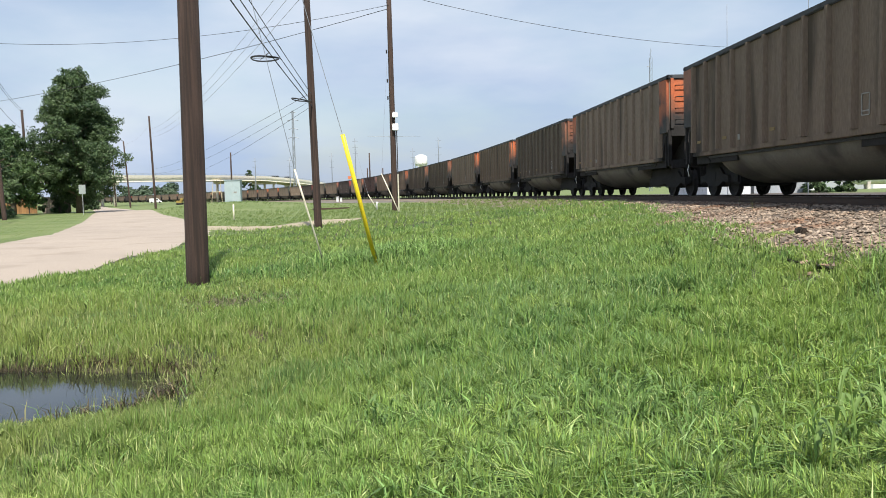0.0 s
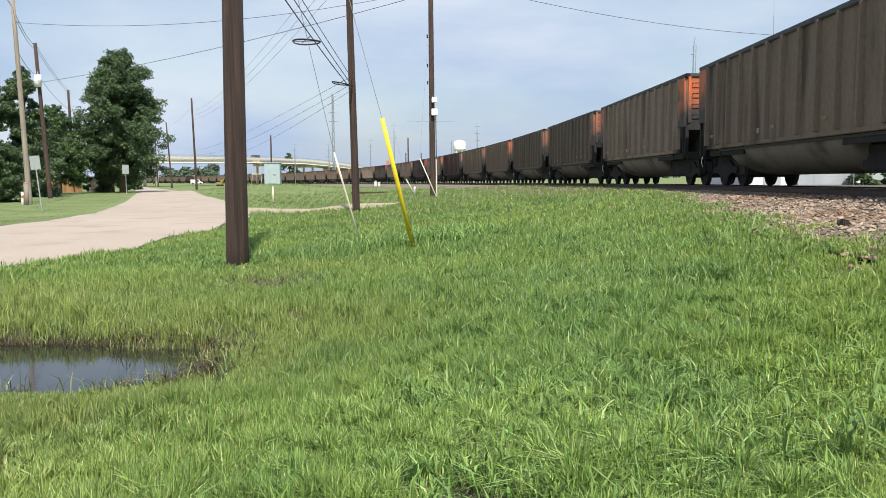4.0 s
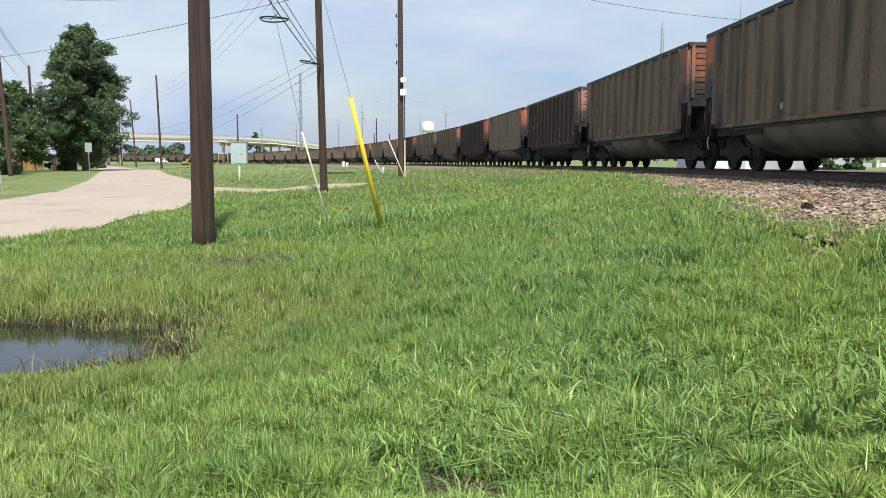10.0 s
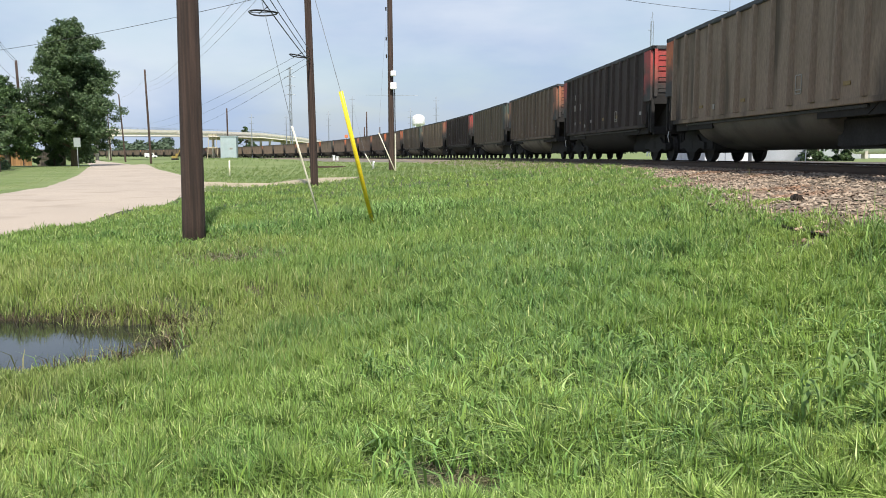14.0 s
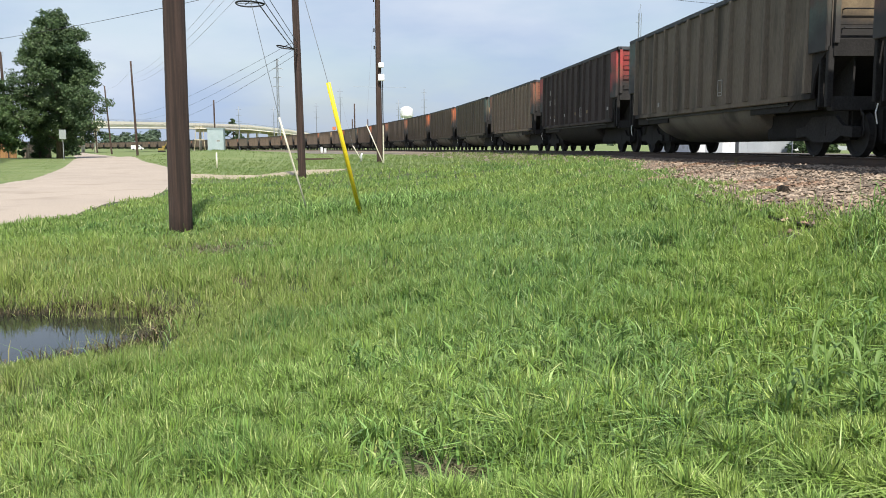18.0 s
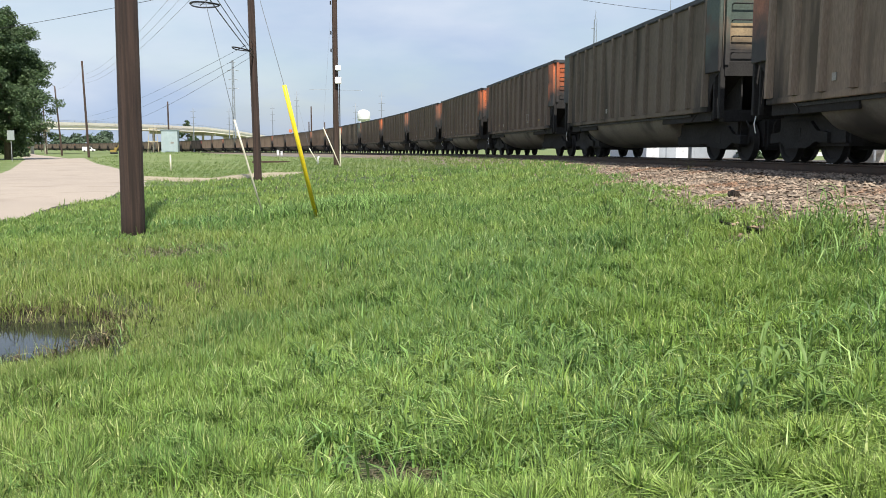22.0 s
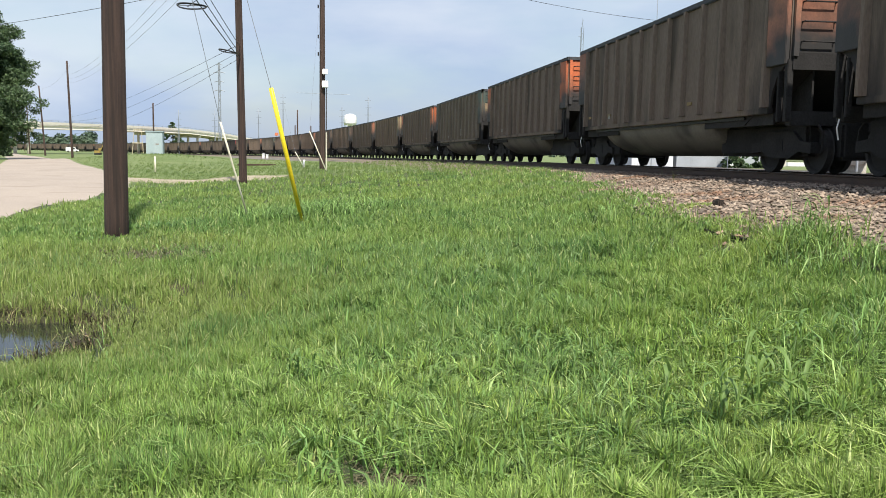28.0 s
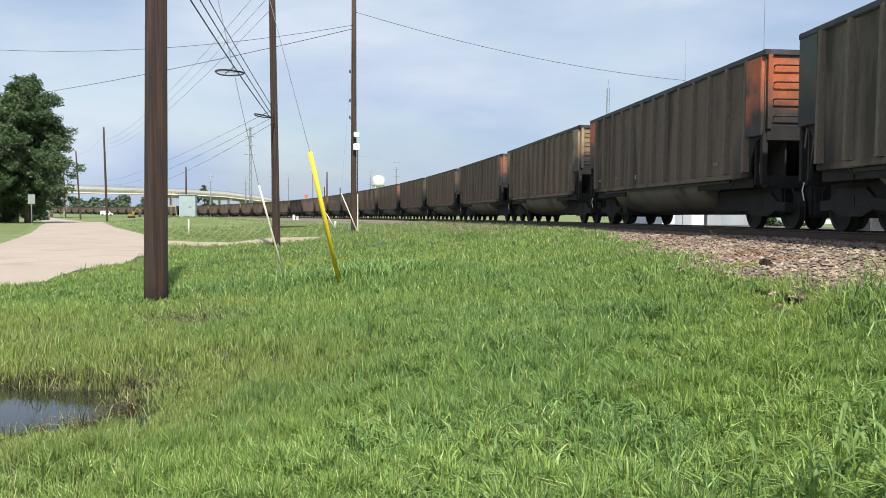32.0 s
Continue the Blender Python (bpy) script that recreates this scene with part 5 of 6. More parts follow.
def tree(x, y, height, width, seed, count, size, label, low=0.22, material="leaf", trunk_r=0.3, lobes=26, name="tree", shape=None):
    rng = np.random.default_rng(seed)
    z = gz(x, y)
    t = thing(name, label, "tree", pose(x, y, z))
    part("trunk", tube([(0, 0, -0.4), (0.05, 0, height * 0.15), (0.1, 0.1, height * 0.4), (0, 0.1, height * 0.8)], [trunk_r * 1.3, trunk_r, trunk_r * 0.75, trunk_r * 0.2], 10), "bark", t, smooth=True)
    blobs = []
    for k in range(lobes):
        q = low + (1 - low) * (k + 0.5) / lobes
        spread = width / 2 * math.sin(math.pi * min(max((q - low) / (1 - low), 0.0) ** 0.8 * 0.86 + 0.14, 1)) ** 0.75
        if shape:
            spread = float(np.interp(q, *shape))
        a = k * 2.4 + rng.uniform(-0.5, 0.5)
        rr = spread * rng.uniform(0.08, 0.9)
        br = min(width * rng.uniform(0.055, 0.18), spread * 0.75 + 0.3)
        blobs.append((rr * math.cos(a), rr * math.sin(a), height * q - br * 0.6, br))
    for bx, by, bz, br in blobs[::2]:
        st = max(bz - 0.35 * math.hypot(bx, by) - 0.8, height * 0.12)
        part("limb", tube([(0.05, 0.05, st), (bx * 0.5, by * 0.5, (st + bz) / 2 + 0.3), (bx, by, bz)], [trunk_r * 0.42, trunk_r * 0.26, 0.04], 6), "bark", t)
    # each lobe breaks up into sprays of leaves with gaps between them
    sprays = []
    for bx, by, bz, br in blobs:
        for _ in range(11):
            d = rng.normal(size=3)
            d *= br * rng.uniform(0.45, 1.0) / np.linalg.norm(d)
            sprays.append((bx + d[0], by + d[1], bz + 0.8 * d[2], br * rng.uniform(0.3, 0.58)))
    v, f = leaves(rng, sprays, count, size, 0.7)
    bulk("crown", v, f, material, "", "", parent=t)
    return t


tree(-46.6, 112.0, 18.4, 15.6, 8, 110000, 0.165, "tall leafy green roadside tree with a dense dark crown", 0.205, trunk_r=0.42, lobes=95,
     shape=([0.14, 0.24, 0.35, 0.5, 0.6, 0.7, 0.8, 0.92, 1.0], [3.0, 6.2, 7.1, 7.1, 6.4, 5.0, 3.6, 2.6, 1.3]))
tree(-53.2, 108.0, 11.2, 11.5, 5, 24000, 0.19, "bushy light green tree beside a fence", 0.2, material="leaf_light", lobes=40)
tree(-45.9, 86.5, 13.2, 8.6, 7, 26000, 0.175, "tall dark bushy tree behind a utility pole", 0.06, lobes=34)
tree(-47.6, 80.5, 12.8, 9.0, 9, 15000, 0.19, "tall dark bushy tree behind a road sign", 0.06, lobes=30)
tree(-50.2, 97.0, 8.5, 9.0, 11, 16000, 0.16, "low spreading tree before a fence", 0.34, lobes=24)
tree(-36.9, 66.0, 4.8, 5.2, 12, 14000, 0.12, "big leafy shrub beside a leaning pole", 0.02, trunk_r=0.12, lobes=22, name="shrub")
tree(-62.0, 122.0, 10.5, 10.0, 13, 9000, 0.25, "rounded green tree behind a fence", 0.12, lobes=22)
tree(-61.5, 150.0, 5.0, 6.5, 15, 3000, 0.34, "low green tree along the road", 0.08, lobes=16)
tree(-77.0, 190.0, 5.5, 7.0, 17, 3000, 0.4, "low green tree along the road", 0.08, lobes=16)
tree(-93.0, 228.0, 6.0, 8.0, 19, 3000, 0.45, "low green tree along the road", 0.08, lobes=16)
tree(36.5, 84.0, 3.6, 4.6, 21, 2500, 0.2, "round green bush beyond the railway", 0.05, trunk_r=0.1, lobes=14, name="bush")
tree(39.4, 84.5, 3.2, 3.8, 23, 2000, 0.2, "round green bush beyond the railway", 0.05, trunk_r=0.1, lobes=12, name="bush")


tree(-98.9, 450.0, 15.7, 11.0, 25, 5000, 0.5, "dark tree whose top shows over an overpass", 0.3, trunk_r=0.4, lobes=18)


tree(-51.5, 117.0, 3.4, 5.0, 27, 6000, 0.18, "low dark bush before a board fence", 0.02, trunk_r=0.1, lobes=16, name="bush")


def far_wood():
    rng = np.random.default_rng(31)
    blobs = []
    for x in np.arange(-420, 420, 5.0):
        y = 620 + rng.uniform(-30, 60)
        h = rng.uniform(4, 9) * (0.9 if x > -60 else 1.25)
        h *= 1.15 if -245 < x < -180 else 0.5
        blobs += [(x, y - 6, h * 0.35, h * 0.45), (x + rng.uniform(-3, 3), y, h * 0.45, h * 0.55), (x + rng.uniform(-3, 3), y + 4, h * 0.8, h * 0.35)]
    v, f = leaves(rng, blobs, 20000, 1.25, 0.9)
    bulk("far_wood", v, f, "leaf_far", "hazy band of far trees on the horizon", "woods")


far_wood()


# ---- house behind the trees ----
def fence(x0, y0, x1, y1, h, material, label):
    a, b = Vector((x0, y0, 0)), Vector((x1, y1, 0))
    n = int((b - a).length / 0.16)
    f = thing("fence", label, "fence", pose(x0, y0, gz(x0, y0), 0, 0, math.degrees(math.atan2(y1 - y0, x1 - x0))))
    first = None
    for k in range(n):
        m = pose(0.16 * k, 0, random.uniform(-0.02, 0.02))
        if first is None:
            first = part("board", boxes(((0, -0.012, -0.1), (0.145, 0.012, h)), bevel=0.004), material, f)
        else:
            again("board", first, f, m)
    for z in (0.3, h - 0.3):
        part("stringer", boxes(((0, 0.012, z), (0.16 * n, 0.06, z + 0.09))), material, f)


fence(-61.0, 121.0, -55.6, 119.5, 2.5, "fence", "orange-stained board fence behind trees")
fence(-54.8, 119.4, -50.5, 118.6, 2.2, "fence_grey", "weathered grey board fence behind trees")


def house():
    h = thing("house", "low pale house with a white roof edge behind a fence", "house", pose(-80.0, 152.0, gz(-80, 152), 0, 0, -8))
    part("wall", boxes(((-7, -4, -0.5), (7, 4, 2.9))), "shed", h)
    part("roof", prism([(-4.6, 2.9), (4.6, 2.9), (0, 4.6)], 0, -7.5, 7.5), "roof", h)
    part("fascia", boxes(((-7.5, -4.66, 2.75), (7.5, -4.6, 3.0))), "white", h)
    for k in (-4, 0.5, 4):
        w = part("window", boxes(((k - 0.6, -4.04, 0.9), (k + 0.6, -4.004, 2.1))), "white", h)
        part("pane", boxes(((k - 0.5, -4.06, 1.0), (k + 0.5, -4.045, 2.0))), "glass_dark", w)


house()


# ---- vehicles under the overpass ----
def van(x, y, rot, material, label, name="van", length=5.2, height=2.1):
    v = thing(name, label, "vehicle", pose(x, y, gz(x, y) + 0.02, 0, 0, rot))
    L, H = length / 2, height
    part("body", prism([(-L, 0.4), (L, 0.4), (L, 1.0), (L - 0.9, 1.15), (L - 1.6, H), (-L, H)], 1, -0.95, 0.95), material, v)
    part("windscreen", prism([(L - 0.95, 1.2), (L - 1.55, H - 0.1), (L - 1.7, H - 0.1), (L - 1.1, 1.2)], 1, -0.85, 0.85), "glass_dark", v)
    for sy in (-1, 1):
        part("side_window", boxes(((L - 2.6, sy * 0.96 - 0.01, 1.2), (L - 1.7, sy * 0.96 + 0.01, H - 0.25))), "glass_dark", v)
        for wx in (-L + 0.9, L - 0.95):
            part("tyre", tube([(wx, sy * 0.95 - 0.1, 0.36), (wx, sy * 0.95 + 0.1, 0.36)], 0.36, 14), "soot", v)
    return v


van(-125.0, 380.0, 20, "vehicle_white", "white van parked near the overpass")


def bridge_place(u):
    """On the overpass's deck, heading down towards its near end."""
    z = float(np.interp(u, [-0.75, -0.3, 0, 0.3, 0.55, 0.8, 1.0], [5.4, 6.4, 6.9, 7.6, 7.8, 6.6, 4.8]))
    return pose(-101 + 38 * u + 2.4, 270 + 180 * u - 0.5, z + 1.26, 0, 0, 258.1)


BRIDGE_CARS = [(van(0, 0, 0, "soot", "dark car driving over the overpass", "car", 4.6, 1.75), 0.112), (van(0, 0, 0, "machine_grey", "dark grey car driving over the overpass", "car", 4.8, 1.9), 0.19)]


def digger():
    x, y = -79.0, 262.0
    d = thing("excavator", "yellow excavator working near the overpass", "excavator", pose(x, y, gz(x, y)) @ Matrix.Scale(0.62, 4))
    for s in (-1, 1):
        part("crawler", boxes(((-1.6, s * 1.0 - 0.25, 0), (1.6, s * 1.0 + 0.25, 0.8)), bevel=0.2), "soot", d)
    part("house", boxes(((-1.4, -1.1, 0.85), (1.3, 1.1, 2.0)), bevel=0.1), "machine", d)
    cab = part("cab", boxes(((0.2, 0.1, 2.0), (1.4, 1.1, 3.1)), bevel=0.08), "machine", d)
    part("cab_window", boxes(((1.41, 0.2, 2.2), (1.43, 1.0, 2.95))), "glass_dark", cab)
    part("boom", tube([(1.2, -0.3, 1.8), (2.6, -0.3, 4.6), (4.2, -0.3, 3.8)], 0.22, 6), "machine", d)
    part("arm", tube([(4.2, -0.3, 3.8), (4.0, -0.3, 1.4)], 0.16, 6), "machine", d)
    part("bucket", boxes(((3.6, -0.7, 0.6), (4.3, 0.1, 1.4)), bevel=0.1), "soot", d)


digger()


# ---- grass, reeds and stones ----
def blades(rng, x, y, h, w, lean, shape=3, lie=None):
    """Curved blades: shape 3 has a foot, a bend and a tip, 2 is a bent lancet, 1 a plain spike."""
    n = len(x)
    z = surface_z(x, y) - 0.02
    a = rng.uniform(0, 2 * math.pi, n) if lie is None else lie
    dx, dy = np.cos(a), np.sin(a)
    b = rng.uniform(0, math.pi, n)
    wx, wy = np.cos(b) * w / 2, np.sin(b) * w / 2
    l1, l2 = lean * h * 0.28, lean * h
    h2 = h * (1 - 0.36 * np.minimum(lean, 1.8))
    base = np.stack([x, y, z], 1)
    mid = base + np.stack([dx * l1, dy * l1, h * 0.56], 1)
    tip = base + np.stack([dx * l2, dy * l2, h2], 1)
    side = np.stack([wx, wy, np.zeros(n)], 1)
    if shape == 1:
        return np.stack([base - side, base + side, tip], 1).reshape(-1, 3), np.arange(3 * n).reshape(-1, 3)
    if shape == 2:
        v = np.stack([base, mid + side, tip, mid - side], 1).reshape(-1, 3)
        k = np.arange(n)[:, None] * 4
        return v, np.concatenate([k + [0, 1, 3], k + [1, 2, 3]], 1).reshape(-1, 3)
    v = np.stack([base - side * 0.6, base + side * 0.6, mid + side, mid - side, tip], 1).reshape(-1, 3)
    k = np.arange(n)[:, None] * 5
    f = np.concatenate([k + [0, 1, 2], k + [0, 2, 3], k + [3, 2, 4]], 1).reshape(-1, 3)
    return v, f


def wave(x, y, s, p=0.0):
    """A smooth patchwork between 0 and 1."""
    return 0.5 + 0.25 * (np.sin(x / s + 1.7 * np.sin(y / s * 0.8 + p)) + np.sin(y / s * 1.1 + 2.1 * np.sin(x / s * 0.7 + 1.3 + p)))


def grass_edge(y):
    """How far from the line the grass begins."""
    e = np.interp(y, [4, 7, 9, 12, 15, 18, 22, 26, 32, 40, 58, 82, 90, 105, 130], [4.5, 5.0, 5.45, 5.15, 4.7, 4.25, 3.5, 2.95, 2.3, 1.85, 1.55, 1.5, 4.0, 9.5, 12.0])
    return e + 0.2 * np.sin(y * 1.1) + 0.15 * np.sin(y * 2.7 + 1)


def growable(x, y, rng):
    d, _ = track_side(x, y)
    right, left = np.interp(y, *ROAD_R), np.interp(y, *ROAD_L)
    edge = grass_edge(y)
    ok = (d > edge + rng.normal(0, 0.22, len(x))) & ((x > right - 0.3 + rng.normal(0, 0.16, len(x))) | (x < left - 0.1))
    ok &= pond_r(x, y) > 1.3 + rng.normal(0, 0.35, len(x))
    side = np.interp(x, SIDE[0], SIDE[1])
    ok &= ~((np.abs(y - side) < 1.75 + rng.normal(0, 0.75, len(x))) & (x > -13.5) & (x < -3.4))
    for cx, cy, cr in ((-0.08, 3.78, 0.2), (-0.33, 3.9, 0.12), (0.18, 3.95, 0.16), (0.27, 4.14, 0.1), (0.1, 3.6, 0.3), (1.45, 3.8, 0.16), (2.6, 6.9, 0.12), (5.25, 12.32, 0.55), (5.00, 11.72, 0.4)):
        ok &= np.hypot(x - cx, y - cy) > cr * rng.uniform(0.6, 1.3, len(x))
    return ok


def spot(x, y, cx, cy, rx, ry):
    return np.exp(-(((x - cx) / rx) ** 2 + ((y - cy) / ry) ** 2))


def make_grass():
    rng = np.random.default_rng(41)
    n = 1260000
    # close set near the path, fewer and broader far off
    r0, r1, q = 2.9, 125.0, -0.45
    r = np.power(np.power(r0, q) + rng.random(n) * (np.power(r1, q) - np.power(r0, q)), 1 / q)
    a = rng.uniform(radians(-36), radians(35), n)
    x, y = r * np.sin(a), r * np.cos(a)
    # draw blades loosely together into tufts
    cell = 0.09 + 0.008 * r
    cx, cy = np.floor(x / cell), np.floor(y / cell)
    jx = (np.sin(cx * 12.9898 + cy * 78.233) * 43758.5453) % 1.0
    jy = (np.sin(cx * 39.346 + cy * 11.135) * 24634.6345) % 1.0
    pull = rng.uniform(0.0, 0.38, n)
    x, y = x + ((cx + jx) * cell - x) * pull, y + ((cy + jy) * cell - y) * pull
    ok = growable(x, y, rng)
    ok &= ~((r < 11) & (wave(x, y, 0.21, 1.0) + 0.25 * (jy - 0.5) < 0.34) & (rng.random(n) < 0.82))
    x, y, r, jx, jy = x[ok], y[ok], r[ok], jx[ok], jy[ok]
    n = len(x)
    patch, fine = wave(x, y, 2.2), wave(x, y, 0.45, 2.0)
    h = (0.075 + 0.035 * patch + 0.045 * fine + 0.075 * jx * jx) * rng.uniform(0.55, 1.4, n)
    d, _ = track_side(x, y)
    tall = spot(x, y, -1.4, 17.6, 2.4, 2.0) + 1.0 * spot(x, y, 4.6, 7.8, 0.9, 1.3) + 0.7 * spot(x, y, -3.0, 50, 2.5, 3.0)
    tall += np.interp(y, [8, 20, 34, 60, 95, 100], [-0.4, -0.4, 0.0, 0.5, 0.5, 0]) * np.exp(-((d - grass_edge(y) - 0.3) / 0.7) ** 2)
    h = h * (1 + 0.95 * tall)
    h *= np.interp(r, [3, 8, 20, 45, 75, 125], [1.05, 0.95, 0.85, 0.85, 0.8, 0.8])
    mown = x < np.interp(y, *ROAD_L)
    h = np.where(mown, 0.05, h)
    h *= 1 - 0.35 * spot(x, y, -2.9, 12.9, 1.0, 0.8)
    h *= 1 + 0.35 * spot(x, y, -4.0, 10.0, 3.0, 0.7) - 0.5 * spot(x, y, 0.0, 3.55, 0.45, 0.3)
    h *= (1 - 0.72 * spot(x, y, -3.7, 6.85, 2.0, 0.5)) * (1 - 0.6 * spot(x, y, -2.35, 7.5, 0.4, 0.9)) * (1 - 0.6 * spot(x, y, -4.3, 14.95, 0.7, 0.8))
    w = np.interp(r, [3, 6, 10, 15, 30, 75, 125], [0.0088, 0.0098, 0.0125, 0.016, 0.026, 0.06, 0.12]) * rng.uniform(0.55, 1.5, n)
    lean = np.where(rng.random(n) < 0.3, rng.uniform(0.8, 1.7, n), np.abs(rng.normal(0.42, 0.35, n)))
    lie = rng.uniform(0, 6.28, n)
    upright = smooth01((0.4 - x) / 1.6) * (y < 14)
    lean, w = lean * (1 - 0.45 * upright), w * (1 - 0.25 * upright)
    # the sward turns straw-coloured at the ditch, yellow-green on the bank, blue-green between
    noise1 = rng.normal(0, 1, n)
    straw = wave(x, y, 1.3, 4.0) * 2.6 - 1.3 + 1.1 * noise1 < np.interp(x + 0.08 * (10 - y), [-3.4, 1.2], [1.5, -2.8]) - np.interp(y, [10, 15], [0, 3])
    gold = spot(x, y, 2.35, 6.2, 0.75, 1.5) + 0.8 * spot(x, y, 3.2, 8.3, 0.8, 1.6) + 0.5 * spot(x, y, 1.7, 4.2, 0.5, 0.6)
    gold = (gold + 0.5 * (wave(x, y, 0.5, 3.0) - 0.5) + 0.45 * noise1 > 0.5) & ~straw
    cool = 1.0 * spot(x, y, 1.4, 4.0, 0.8, 0.7) + 0.9 * spot(x, y, 0.6, 6.6, 1.2, 1.9) + 0.9 * spot(x, y, 1.2, 10.5, 2.0, 2.2) + 1.1 * spot(x, y, -1.0, 17.8, 2.8, 2.2) + 0.8 * spot(x, y, 4.6, 8.6, 0.8, 1.8) + 0.6 * spot(x, y, 5.5, 15.0, 1.2, 2.0)
    cool = (cool + 0.9 * (wave(x, y, 0.9, 5.0) - 0.5) + 0.55 * noise1 > 0.6) & ~straw & ~gold
    fresh = ~straw & ~gold & ~cool
    for pick, key, name in ((fresh, "grass", "fresh green"), (straw, "grass_dry", "straw-tinged"), (gold, "grass_bright", "yellow-green"), (cool, "grass_lush", "blue-green")):
        for lo, hi, shape, kind, where in ((0.0, 6.2, 3, "grass", ""), (6.2, 36.0, 2, "rough_grass", " farther off")):
            m = pick & (r >= lo) & (r < (hi if shape == 3 else hi + 4 * noise1))
            far = shape == 2
            v, f = blades(rng, x[m], y[m], h[m] * (1.22 if far else 1.0), w[m] * (0.95 if far else 1.0), lean[m] * (0.72 if far else 1.0), shape, lie[m])
            bulk(kind, v, f, key if shape == 3 else key + "_even", "dense uncut " + name + " grass of the verge" + where, "grass")
    far = r >= 36 + 4 * noise1
    v, f = blades(rng, x[far], y[far], h[far], w[far], lean[far], 1)
    bulk("far_grass", v, f, "sward", "rough green sward of the far verge", "grass")
    # a thin cover all round, behind and beside
    n = 90000
    r, a = 34 * np.power(rng.random(n), 1.25), rng.uniform(0, 2 * math.pi, n)
    x, y = r * np.sin(a), 4 + r * np.cos(a)
    out = (np.abs(np.arctan2(x, y)) > radians(33)) | (np.hypot(x, y) < 2.55)
    x, y, r = x[out], y[out], r[out]
    ok = growable(x, y, rng)
    x, y = x[ok], y[ok]
    v, f = blades(rng, x, y, rng.uniform(0.08, 0.24, len(x)), rng.uniform(0.018, 0.04, len(x)), rng.uniform(0.1, 1.2, len(x)), 2)
    bulk("verge_grass", v, f, "grass", "thin rough grass of the outer verge", "grass")


def make_weeds():
    rng = np.random.default_rng(43)
    xs, ys, hs = [], [], []
    clumps = [(2.1, 4.3, 0.55, 12), (2.4, 4.6, 0.6, 10), (1.85, 4.05, 0.4, 10), (2.75, 5.0, 0.4, 12), (3.9, 7.3, 0.5, 110), (4.3, 7.8, 0.6, 150), (4.6, 8.3, 0.55, 120), (4.1, 6.9, 0.45, 90), (3.3, 5.6, 0.4, 60), (2.9, 4.9, 0.4, 40), (1.12, 3.95, 0.3, 110), (1.35, 4.1, 0.3, 90), (3.2, 6.2, 0.3, 16),
              (0.95, 4.6, 0.33, 22), (0.35, 4.2, 0.3, 20), (-0.6, 4.7, 0.28, 16), (1.3, 5.5, 0.3, 22), (2.9, 9.2, 0.35, 26), (1.0, 8.3, 0.28, 20), (-1.8, 16.9, 0.55, 420), (-0.8, 17.4, 0.62, 480), (0.2, 18.3, 0.55, 380), (-2.6, 17.9, 0.5, 300), (-0.9, 19.5, 0.5, 260), (-3.4, 16.6, 0.35, 160), (3.4, 12.4, 0.5, 34), (4.1, 14.2, 0.45, 30)]
    for cx, cy, h, n in clumps:
        xs.append(cx + rng.normal(0, 0.16 + 0.012 * cy, n))
        ys.append(cy + rng.normal(0, 0.16 + 0.012 * cy, n))
        hs.append(h * rng.uniform(0.5, 1.1, n))
    for _ in range(1300):
        r, a = rng.uniform(3.6, 17), rng.uniform(-0.5, 0.55)
        xs.append(np.array([r * math.sin(a)]))
        ys.append(np.array([r * math.cos(a)]))
        hs.append(np.array([rng.uniform(0.16, 0.32)]))
    x, y, h = np.concatenate(xs), np.concatenate(ys), np.concatenate(hs)
    ok = growable(x, y, rng)
    x, y, h = x[ok], y[ok], h[ok]
    v, f = blades(rng, x, y, h, rng.uniform(0.006, 0.011, len(x)) * np.interp(y, [6, 16], [1, 1.9]), np.abs(rng.normal(0.8, 0.35, len(x))))
    n = 3000
    bx, by = rng.uniform(-0.4, 3.4, n), 3.5 + 4.5 * rng.random(n) ** 1.3
    bx, by = bx + 0.12 * np.sin(by * 23), by + 0.12 * np.sin(bx * 19)
    v2, f2 = blades(rng, bx, by, rng.uniform(0.12, 0.25, n), rng.uniform(0.010, 0.018, n), np.abs(rng.normal(0.7, 0.4, n)))
    litter = 700
    lx, ly = rng.normal(0.0, 0.3, litter), 3.86 + rng.normal(0, 0.16, litter)
    v3, f3 = blades(rng, lx, ly, rng.uniform(0.03, 0.07, litter), rng.uniform(0.006, 0.014, litter), rng.uniform(1.4, 3.2, litter), 2)
    bulk("grass_litter", v3, f3, "dead", "dry brown blades lying on bare earth", "dead grass")
    bulk("broad_grass", v2, f2, "weed", "broad-bladed green grass among finer blades", "grass")
    bulk("tall_weeds", v, f, "weed", "broad-bladed tall weeds standing out of the grass", "weeds")


